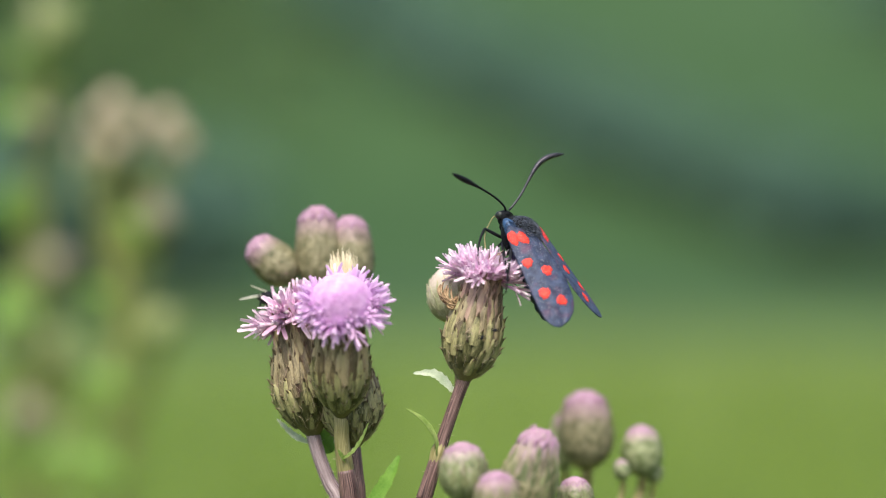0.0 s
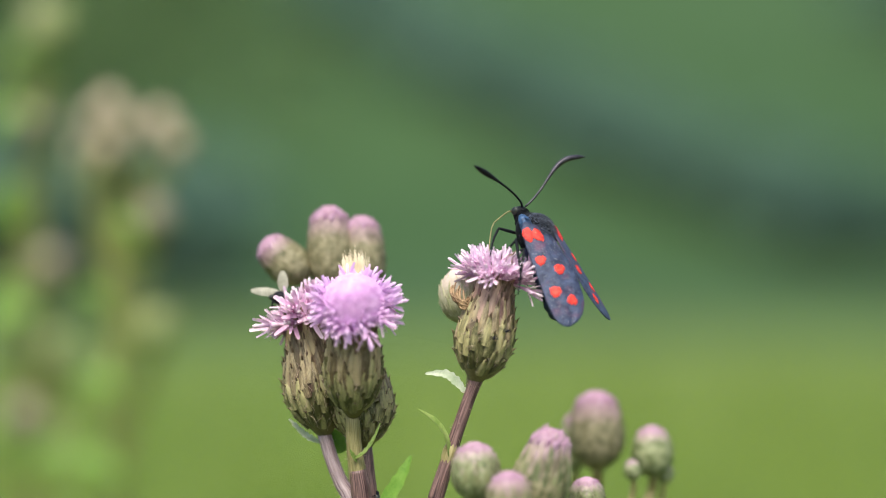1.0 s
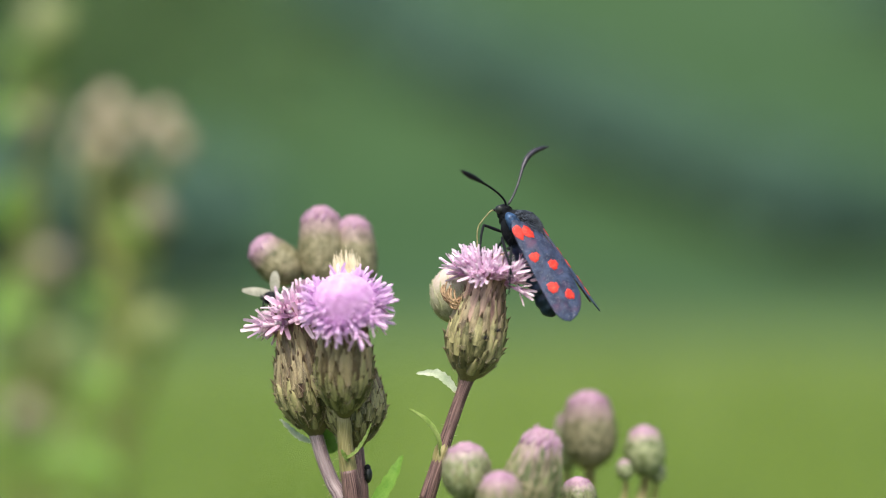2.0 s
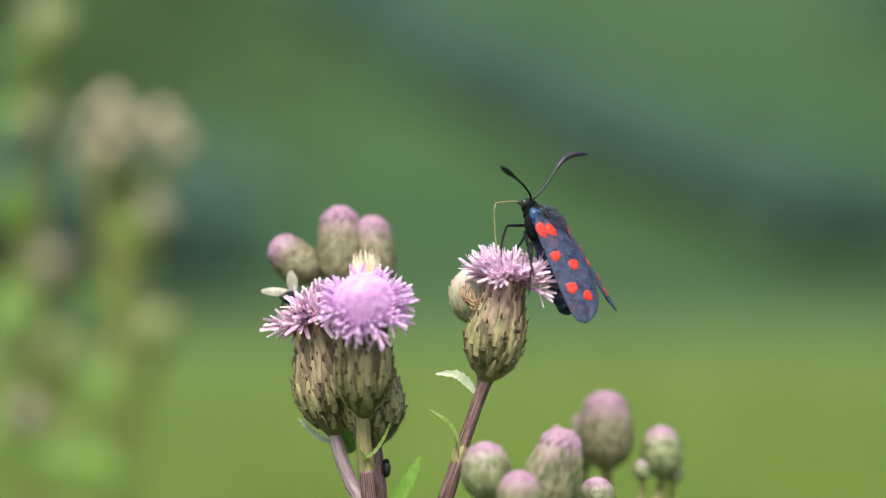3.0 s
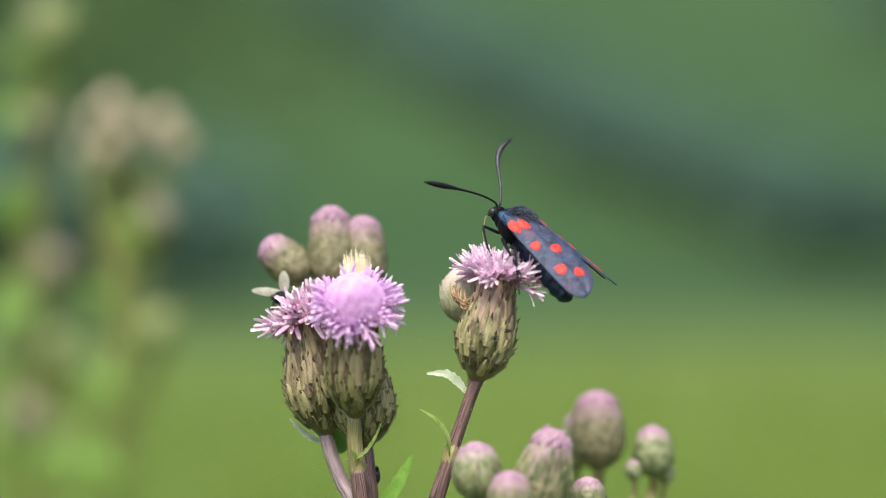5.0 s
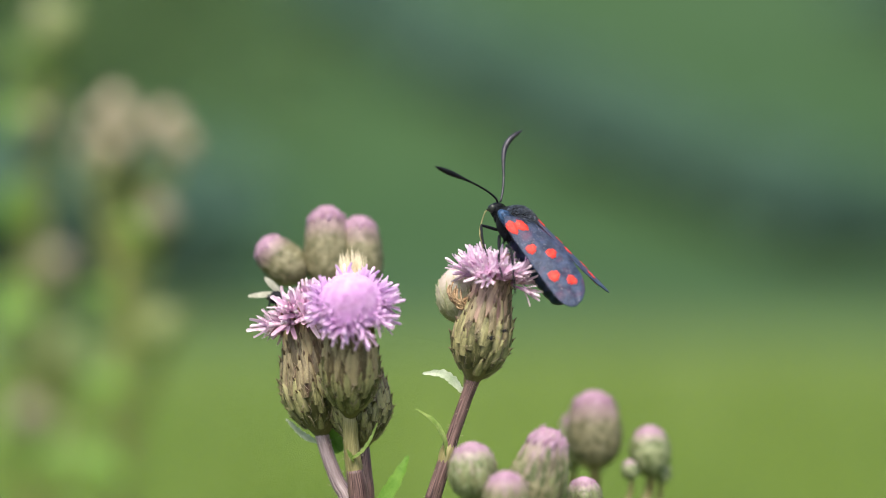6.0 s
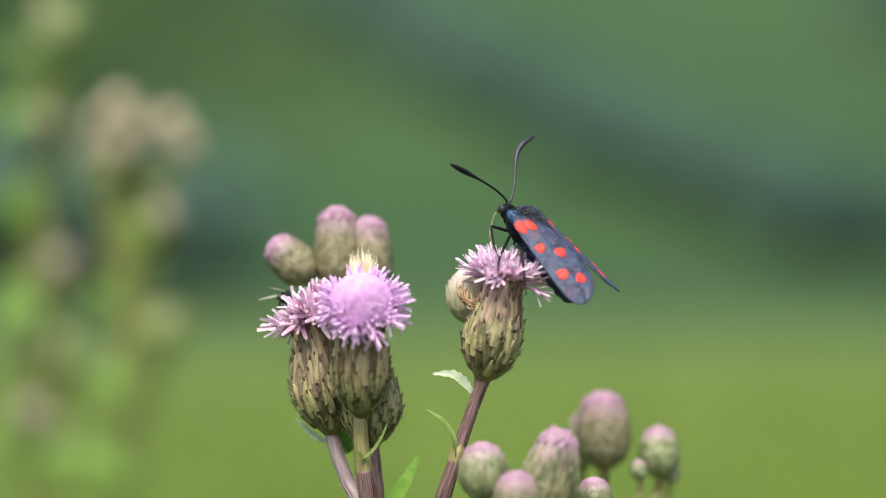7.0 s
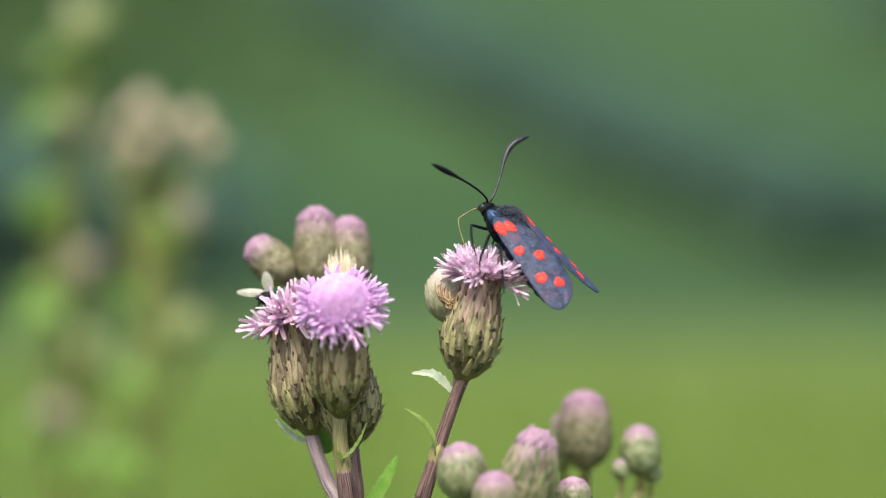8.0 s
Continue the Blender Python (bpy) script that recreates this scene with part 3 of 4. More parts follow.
def stem_hairs(plant, pts, radius, n, seed):
    """Fine pale hairs that stand along a stem."""
    rng = random.Random(seed)
    line = smooth_line(pts, 40)
    bm = bmesh.new()
    for _ in range(n):
        i = rng.randrange(1, 40)
        d = (line[i + 1] - line[i - 1]).normalized()
        o = d.orthogonal().normalized()
        o.rotate(Matrix.Rotation(rng.uniform(0, 6.283), 3, d))
        p = line[i] - plant.location + o * (radius * 0.98 * K) + d * rng.uniform(-2, 2) * K
        e = (o + d * rng.uniform(-0.8, 0.8)).normalized() * rng.uniform(3, 8) * K
        bend_ = d * rng.uniform(-3, 3) * K
        tube(bm, [p, p + e * 0.5, p + e + bend_], [0.4 * K, 0.35 * K, 0.15 * K], 3)
    tagged(part("stem_hair", bm, M_SPINE, plant, "fine pale stem hairs"), kind="stuff")


# ---------------------------------------------------------------- the thistle on which the moth feeds
def build_visited_thistle():
    foot = Vector((spot(700, 0).x - 0.012, FOCUS + 0.01, 0.0))
    p = thing("thistle", foot, "creeping thistle with one open pink head, purple ribbed stem", "thistle", "thistles")
    flower_head(p, spot(820, 676), (38, 0, 182), 197, "pink", 108, 116, 52, 80, label="half-open pink thistle flower head", seed=3, lean=(-0.05, -0.1, 0.12), jitter=0.2, disc=0.95, wide=0.93, rays=1.2, stout=1.4, dome=27)
    stem(p, [spot(823, 668), spot(810, 702), spot(787, 768), spot(767, 830), spot(750, 884)], [12, 10.6, 11, 12.4, 14], n=22)
    stem(p, [spot(757, 862), spot(749, 890), spot(720, 1000), spot(690, 1500), Vector((foot.x + 0.003, foot.y - 0.002, 0.2)), foot], [12.5, 13.5, 16, 20, 24, 28], n=24)
    stem_hairs(p, [spot(823, 668), spot(810, 702), spot(787, 768), spot(767, 830), spot(750, 884)], 11.5, 80, 71)
    # the joint where the upper leaf clasps the stem
    stem(p, [spot(768, 826), spot(773, 809), spot(777, 797), spot(783, 780)], [9.5, 13.4, 13.8, 9.5], M_STEM_GREEN, "node", 12, ribs=0)
    leaf(p, [spot(774, 806, -14), spot(768, 774, -18), spot(749, 745, -20), spot(719, 723, -22)], 9, (0.75, -0.45, 0.5), M_LEAF_LIME, teeth=5, notch=0.9, label="narrow curved green stem leaf", seed=1)
    leaf(p, [spot(802, 694, 4), spot(786, 676, 8), spot(766, 662, 8), spot(731, 661, 4)], 11, (0.35, -0.8, 0.45), M_LEAF_PALE, label="pale spiny leaf seen from below", seed=2)
    # a smaller bud on a side shoot behind, with curled dry florets against it
    b = bud(p, spot(812, 572, 60), (-16, 5, 70), 104, ROUND, M_CREAMBUD, 60, 0.96, "small pale green bud", 5, tuft=False, pieces=PALE_BRACTS)
    stem(p, [spot(806, 574, 60), spot(812, 620, 60), spot(812, 690, 30), spot(806, 712, 6)], [6, 7, 8, 8], M_STEM_GREEN, "side_shoot", 12)
    bm = bmesh.new()
    rng = random.Random(8)
    for i in range(15):
        u, v = 795 + rng.uniform(-7, 7), 522 + rng.uniform(-5, 5)
        a0, a1 = rng.uniform(2.2, 3.2), rng.uniform(5.0, 6.6)
        rx, ry = rng.uniform(9, 24), rng.uniform(12, 28)
        pts = []
        for j in range(9):
            a = a0 + (a1 - a0) * j / 8
            pts.append(spot(u + 6 + rx * math.cos(a), v - ry * math.sin(a) * 0.9 - 3, -2 - 16 * math.sin(math.pi * j / 8) + rng.uniform(-2, 2)) - foot)
        tube(bm, pts, [1.2 * K] + [2.0 * K] * 7 + [0.8 * K], 5)
    tagged(part("dry_floret_tuft", bm, M_DRY, p, "curled dry brown florets"), kind="stuff")
    return p


# ---------------------------------------------------------------- the thistle with the full lilac flower
def build_flowering_thistle():
    foot = Vector((spot(640, 0).x, FOCUS + 0.012, 0.0))
    p = thing("thistle", foot, "creeping thistle with clustered lilac heads and three pink buds", "thistle", "thistles")
    join = spot(626, 1040, 30)
    flower_head(p, spot(604, 738, -8), (2, -53, 172), 220, "lilac", 140, 190, 46, 98, 0.83, "full round lilac thistle flower head", seed=11, disc=0.72, jitter=0.09, rays=1.38, dome=57, nod=27, stout=1.65)
    stem(p, [spot(603, 736, -6), spot(606, 790, 0), spot(613, 840, 6), spot(619, 886, 12), join], [12, 13, 15, 15, 18], M_STEM_GREEN, label="ribbed yellow-green stem")
    stem(p, [spot(612, 832, 2), spot(617, 862, 4), spot(621, 900, 8)], [13.5, 16.4, 17], M_STEM, "lower_stem", 8)
    flower_head(p, spot(555, 772, 55), (-33, 0, 184), 222, "faded", 150, 46, 66, 108, 0.93, "fading pale pink thistle flower head", seed=21, lean=(-0.05, -0.3, 0.3), jitter=0.26, stout=1.6)
    stem(p, [spot(552, 764, 55), spot(567, 814, 50), spot(584, 856, 44), spot(602, 894, 36), join], [12, 12, 12.5, 14, 17], M_STEM_GREY, label="greyish purple stem")
    h = flower_head(p, spot(627, 792, 42), (-16, 8, 182), 190, "faded", 150, 0, 60, 60, 1.06, "spent thistle head with cream down", seed=31)
    stem_hairs(p, [spot(552, 764, 55), spot(567, 814, 50), spot(584, 856, 44), spot(602, 894, 36)], 12.5, 45, 72)
    stem_hairs(p, [spot(603, 736, -6), spot(606, 790, 0), spot(613, 840, 6), spot(619, 886, 12)], 15, 60, 73)
    stem(p, [spot(627, 792, 42), spot(631, 840, 34), spot(634, 890, 30), join], [11, 12, 13, 16], M_STEM)
    bm = bmesh.new()
    rng = random.Random(4)
    for i in range(420):
        a, f = rng.uniform(0, 6.283), math.sqrt(rng.random())
        r = 13 * f
        t = 0.06 * f
        ln = rng.uniform(132, 184) * (1 - 0.12 * f)
        o = Vector((math.cos(a), math.sin(a), 0))
        p0 = o * r * K + Vector((0, 0, 180 * K))
        d = (o * t + Vector((0.03, 0, 1))).normalized()
        w = o * rng.uniform(-6, 9) + Vector((rng.uniform(-5, 5), 0, 0))
        tube(bm, [p0, p0 + d * ln * 0.6 * K, p0 + (d * ln + w) * K], [1.4 * K, 1.2 * K, 0.3 * K], 3)
    tagged(part("down_tuft", bm, M_PAPPUS, h, "cream seed down"), kind="stuff")
    bud(p, spot(568, 520, 205), (-6, 6, 130), 164, LONG, M_BUD, 120, 0.76, "closed bud with pink tip", 41)
    bud(p, spot(624, 520, 215), (-6, 6, 130), 146, LONG, M_BUD, 120, 0.82, "closed bud with pink tip", 42)
    bud(p, spot(521, 498, 200), (-70, -8, 66), 110, LONG, M_BUD, 90, 1.0, "small closed bud leaning aside", 43)
    for u, v, r in ((568, 522, 8), (636, 522, 8), (519, 499, 7)):
        stem(p, [spot(u, v - 6, 200), spot(u + (612 - u) * 0.3, 640, 190), spot(606, 800, 120), join], [r, r + 1, r + 3, 14], M_STEM_GREEN, "side_shoot", 12)
    stem(p, [join, spot(640, 1500, 60), Vector((foot.x, foot.y, 0.2)), foot], [20, 24, 28, 32], n=18)
    leaf(p, [spot(606, 812, -12), spot(625, 800, -22), spot(642, 775, -24), spot(652, 748, -22)], 5.5, (-0.6, -0.6, 0.4), M_LEAF_LIME, label="small clasping leaf", seed=6)
    leaf(p, [spot(612, 818, -8), spot(604, 808, -20), spot(598, 796, -24)], 6, (0.5, -0.7, 0.4), M_LEAF_LIME, label="small clasping leaf", seed=9)
    leaf(p, [spot(644, 912, -50), spot(668, 882, -56), spot(690, 845, -60), spot(707, 806, -56)], 16, (-0.45, -0.75, 0.35), teeth=6, notch=0.94, label="bright green leaf beside the stems", seed=7)
    leaf(p, [spot(588, 800, 80), spot(574, 780, 80), spot(562, 762, 80)], 22, (0.1, -0.9, 0.3), label="bright green leaf behind the stems", seed=8)
    leaf(p, [spot(545, 784, 53), spot(520, 772, 55), spot(490, 742, 61)], 9, (0.3, -0.6, 0.6), M_LEAF_PALE, label="narrow pale leaf under the fading head", seed=10)
    return p


# ---------------------------------------------------------------- the budding thistle
def build_budding_thistle():
    foot = Vector((spot(960, 0).x, FOCUS + 0.02, 0.0))
    p = thing("thistle", foot, "creeping thistle with a cluster of closed pink-tipped buds", "thistle", "thistles")
    join = spot(960, 1080, 130)
    specs = (((825, 888, -150), (-8, 0, 100), 101, ROUND, M_PALEBUD, 0.9, 51, 7),
             ((918, 925, -145), (38, 0, 150), 164, CONE, M_BUD, 0.84, 52, 9),
             ((882, 934, -205), (-4, -6, 90), 95, ROUND, M_BUD, 0.9, 53, 7),
             ((1039, 832, 340), (-4, 0, 140), 153, LONG, M_BUD, 0.96, 54, 10),
             ((1000, 836, 420), (-4, 0, 140), 116, LONG, M_PALEBUD, 0.6, 59, 7),
             ((1138, 845, 310), (-4, 0, 90), 100, ROUND, M_PALEBUD, 0.84, 55, 8),
             ((1020, 914, -60), (-4, -10, 66), 70, ROUND, M_PALEBUD, 0.98, 56, 7),
             ((1103, 850, 255), (-6, 0, 40), 40, ROUND, M_PALEBUD, 0.9, 57, 4),
             ((1156, 856, 320), (6, 0, 40), 40, ROUND, M_PALEBUD, 0.9, 58, 4))
    for at, ax, h, shape, mat, wide, seed, r in specs:
        b = spot(*at)
        bud(p, b, ax, h, shape, mat, 120 if h > 50 else 40, wide, "closed pink-tipped thistle bud" if h > 50 else "tiny green thistle bud", seed, h > 50, BUD_BRACTS if at[2] < 160 else None)
        stem(p, [b + Vector((0, 0, 5 * K)), spot(at[0] + (960 - at[0]) * 0.12, at[1] + 60, at[2]), join], [r, r + 2, r + 5], M_STEM_GREEN, "side_shoot", 10)
    stem(p, [join, spot(960, 1600, 140), Vector((foot.x, foot.y, 0.2)), foot], [20, 24, 28, 32], n=18)
    return p


VISITED, FLOWERING, BUDDING = build_visited_thistle(), build_flowering_thistle(), build_budding_thistle()


# ---------------------------------------------------------------- thistles further back
def build_back_thistle(name_seed, foot_u, depth, heads, leaves, label):
    at = spot(foot_u, 441, depth)
    foot = Vector((at.x, at.y, 0.0))
    p = thing("thistle", foot, label, "thistle", "thistles")
    crown = spot(foot_u + 5, 900, depth)
    main = [spot(heads[0][0], heads[0][1] + 60, depth), spot(foot_u + 10, 520, depth), crown, Vector((foot.x, foot.y, 0.2)), foot]
    stem(p, main, [14, 18, 22, 26, 30], M_STEM_BACK, n=18)
    for i, (u, v, h, kind) in enumerate(heads):
        b = spot(u, v, depth + (i % 3 - 1) * 60)
        ax = ((i * 37 % 50 - 25), 0, 100)
        bud(p, b, ax, 1.12 * h, LONG if i % 2 else ROUND, {"bud": M_BACKBUD, "pale": M_BACKPALE, "tan": M_PAPPUSBUD, "green": M_LEAFBUD, "leafy": M_LEAF}[kind], 60, 0.95, "thistle head gone to down" if kind == "tan" else "closed thistle bud", name_seed + i, tuft=False)
        if i:
            stem(p, [b, spot(u + (foot_u - u) * 0.5, v + 120, depth), spot(foot_u + 4, min(v + 260, 1200), depth)], [9, 11, 14], M_STEM_BACK, "side_shoot", 10)
    for i, (u, v, du, dv, w) in enumerate(leaves):
        d = depth + (i % 3 - 1) * 120
        leaf(p, [spot(u, v, d), spot(u + du * 0.5, v + dv * 0.5 - 20, d), spot(u + du, v + dv, d)], w, (0.2, -0.5, 0.8), label="broad green thistle leaf", seed=60 + i)
    return p


M_STEM_BACK = surface("back_stem", (0.11, 0.14, 0.03), (0.22, 0.24, 0.07), 0.6, 400, 4000, 0.3)
M_PAPPUSBUD = surface("down_head", (0.15, 0.145, 0.07), (0.32, 0.29, 0.18), 0.7, 500, 3000, 0.4, along="Z", tip=(0.40, 0.335, 0.25), tip_from=0.45, tip_to=0.9)
M_LEAFBUD = surface("leafy_shoot", (0.07, 0.14, 0.025), (0.15, 0.24, 0.05), 0.6, 400, 4000, 0.3)
M_BACKPALE = surface("back_pale_bud", (0.12, 0.17, 0.045), (0.27, 0.31, 0.12), 0.6, 700, 4000, 0.3)
M_BACKBUD = surface("back_bud", (0.08, 0.095, 0.035), (0.19, 0.19, 0.095), 0.6, 700, 4000, 0.3, along="Z", tip=(0.28, 0.22, 0.19), tip_from=0.5, tip_to=1.0)
BACK_A = build_back_thistle(100, 208, 3000,
    [(212, 232, 116, "tan"), (168, 262, 120, "tan"), (292, 262, 118, "tan"), (240, 268, 112, "tan"), (315, 285, 84, "tan"), (148, 296, 88, "tan"), (196, 300, 96, "tan"), (222, 330, 100, "pale"),
     (245, 348, 90, "pale"), (175, 330, 84, "pale"), (282, 428, 118, "bud"), (262, 440, 92, "pale"), (272, 622, 130, "pale"), (300, 600, 90, "pale"), (190, 560, 84, "green")],
    [(210, 400, 44, 30, 34), (215, 560, -70, -40, 40), (215, 640, 60, -50, 36), (215, 700, -70, -20, 44), (215, 450, 46, 20, 40), (215, 780, 70, -40, 40), (212, 850, -80, -30, 48)],
    "thistle with tan seed heads, standing further back")
BACK_B = build_back_thistle(200, 52, 3700,
    [(100, 92, 150, "pale"), (70, 62, 120, "bud"), (36, 150, 130, "green"), (118, 58, 100, "pale"), (52, 262, 130, "bud"), (28, 420, 190, "leafy"), (100, 515, 140, "bud"),
     (125, 545, 110, "pale"), (10, 560, 130, "leafy"), (100, 668, 150, "pale"), (130, 690, 120, "pale"), (66, 640, 110, "bud"), (40, 780, 140, "bud"), (96, 800, 130, "pale")],
    [(55, 200, -60, 40, 60), (60, 150, 70, -20, 50), (50, 390, -60, -20, 80), (60, 560, -70, 20, 70), (60, 640, 80, 20, 60), (60, 780, -80, 0, 80), (60, 840, 60, -30, 60)],
    "tall leafy thistle with pale heads, standing further back")


# ---------------------------------------------------------------- the moth
W_BASE, W_SLOPE, W_SPLAY = Vector((-37.9, 6.7, 20.6)), radians(31.7), radians(4.5)
W_IN = Vector((math.cos(W_SLOPE), 0, math.sin(W_SLOPE)))
W_AX = -math.cos(W_SPLAY) * Vector((0, 1, 0)) - math.sin(W_SPLAY) * W_IN
W_CH = math.cos(W_SPLAY) * W_IN - math.sin(W_SPLAY) * Vector((0, 1, 0))
W_UP = Vector((-math.sin(W_SLOPE), 0, math.cos(W_SLOPE)))
# the other forewing is spread a little wider and held flatter
V_BASE, V_AX, V_UP = Vector((36.0, 4.0, 29.0)), Vector((42.0, -194.3, -11.5)).normalized(), Vector((0.375, 0.066, 0.927)).normalized()
V_CH = V_AX.cross(V_UP).normalized()
V_UP = V_CH.cross(V_AX)
W_LEAD = ((-4, -2), (8, -10), (42, -14), (82, -15), (119, -17), (155, -18), (178, -16), (190, -12), (197, -6), (201, 2))
W_TRAIL = ((-4, 4), (8, 24), (20, 37), (58, 46), (95, 52), (120, 54), (139, 52), (158, 50), (172, 45), (186, 36), (195, 24), (199, 14), (201, 6))


def wing_point(u, v, lift, side):
    vl = np.interp(u, [a for a, _ in W_LEAD], [b for _, b in W_LEAD])
    vt = np.interp(u, [a for a, _ in W_TRAIL], [b for _, b in W_TRAIL])
    f = (v - vl) / max(vt - vl, 1e-3)
    camber = 5.0 * math.sin(math.pi * min(max(f, 0), 1)) * min(1, (205 - u) / 60) + 0.5 * math.sin(f * 15 + u * 0.01) * min(1, u / 40)
    if side < 0:
        # its inner edge is worn and curls downwards
        curl = -9.0 * max(0.0, f - 0.62) ** 1.5 * max(0.0, 1 - abs(u - 138) / 50)
        return (V_BASE + V_AX * u + V_CH * v + V_UP * (camber * 0.35 + lift - 6 + curl)) * K
    return (W_BASE + W_AX * u + W_CH * v + W_UP * (camber + lift - 6)) * K


def build_wing(moth, side):
    bm = bmesh.new()
    us = list(np.linspace(-4, 170, 26)) + [178, 184, 188, 192, 195, 197, 199, 200.3, 201]
    n = 26
    layers = []
    for lift in (0.0, -1.6):
        rows = []
        for u in us:
            vl = np.interp(u, [a for a, _ in W_LEAD], [b for _, b in W_LEAD])
            vt = np.interp(u, [a for a, _ in W_TRAIL], [b for _, b in W_TRAIL])
            rows.append([bm.verts.new(wing_point(u, vl + (vt - vl) * j / n, lift, side)) for j in range(n + 1)])
        layers.append(rows)
        for a, b in zip(rows, rows[1:]):
            for j in range(n):
                bm.faces.new((a[j], a[j + 1], b[j + 1], b[j]))
    A, B = layers
    for i in range(len(us) - 1):
        for j in (0, n):
            bm.faces.new((A[i][j], A[i + 1][j], B[i + 1][j], B[i][j]))
    bmesh.ops.recalc_face_normals(bm, faces=bm.faces)
    w = part("forewing", bm, M_WING, moth, "slate-blue forewing with red spots")
    for u, v, ru, rv, turn in ((20, -3.2, 14.5, 8.2, 0.0), (26, 13.0, 13.5, 9.3, 0.35), (72.2, 0.4, 9, 9.5, 0.3), (97.2, 26.4, 10, 9.8, 0.2), (135, 3.4, 10.5, 10, 0.1), (157.5, 26.4, 9.7, 9.3, 0.3)):
        sb = bmesh.new()
        c = sb.verts.new(wing_point(u, v, 1.1, side))
        prev = None
        for ring, f in enumerate((0.5, 0.85, 1.0)):
            cur = []
            for j in range(18):
                a = 2 * math.pi * j / 18
                wob = 1 + 0.09 * math.sin(3 * a + u) + 0.06 * math.sin(7 * a + 2 * u) + 0.05 * math.sin(11 * a + 3 * u)
                x, y = ru * f * wob * math.cos(a), rv * f * wob * math.sin(a)
                cur.append(sb.verts.new(wing_point(u + x * math.cos(turn) - y * math.sin(turn), v + x * math.sin(turn) + y * math.cos(turn), 1.1 if f < 1 else 0.2, side)))
            for j in range(18):
                if prev:
                    sb.faces.new((prev[j], prev[(j + 1) % 18], cur[(j + 1) % 18], cur[j]))
                else:
                    sb.faces.new((c, cur[j], cur[(j + 1) % 18]))
            prev = cur
        bmesh.ops.recalc_face_normals(sb, faces=sb.faces)
        part("wing_spot", sb, M_RED, w, "red spot")
    # the red hindwing folded beneath
    hb = bmesh.new()
    rows = []
    for u in np.linspace(20, 178, 14):
        f = (u - 20) / 158
        half = 15 * math.sin(math.pi * (0.12 + 0.8 * f)) ** 0.7
        rows.append([hb.verts.new(wing_point(u, 8 + half * t, -5 - 2 * abs(t), side)) for t in (-1, -0.5, 0, 0.5, 1)])
    for a, b in zip(rows, rows[1:]):
        for j in range(4):
            hb.faces.new((a[j], a[j + 1], b[j + 1], b[j]))
    part("hindwing", hb, M_HIND, moth, "red hindwing folded under the forewing")


def hairs(bm, rng, n, at, r, length, back, slot=0):
    """Short hairs standing on an ellipsoid, combed backwards."""
    for _ in range(n):
        d = Vector((rng.gauss(0, 1), rng.gauss(0, 1), rng.gauss(0, 1))).normalized()
        p = Vector(at) + Vector((d.x * r[0], d.y * r[1], d.z * r[2]))
        e = (d * 0.6 + Vector((0, -back, 0.1))).normalized() * length * rng.uniform(0.6, 1.2)
        tube(bm, [p * K, (p + e * 0.6) * K, (p + e) * K], [0.6 * K, 0.45 * K, 0.12 * K], 3, slot if d.z > 0.25 else 0)


ANT = 146
TONGUE_A = 42
FORE, MID, HIND = 0, 1, 2
LEGS = {  # hip, upper and lower length
    FORE: (Vector((-10, 14, -26)), 38, 64), MID: (Vector((-12, 4, -30)), 44, 76), HIND: (Vector((-12, -18, -32)), 56, 84)}
FEET = {  # where the feet hold on to the flower
    (FORE, -1): (846, 453, -46), (MID, -1): (901, 500, -95), (HIND, -1): (895, 520, -84),
    (FORE, 1): (866, 452, 22), (MID, 1): (905, 492, 30), (HIND, 1): (912, 505, 30)}


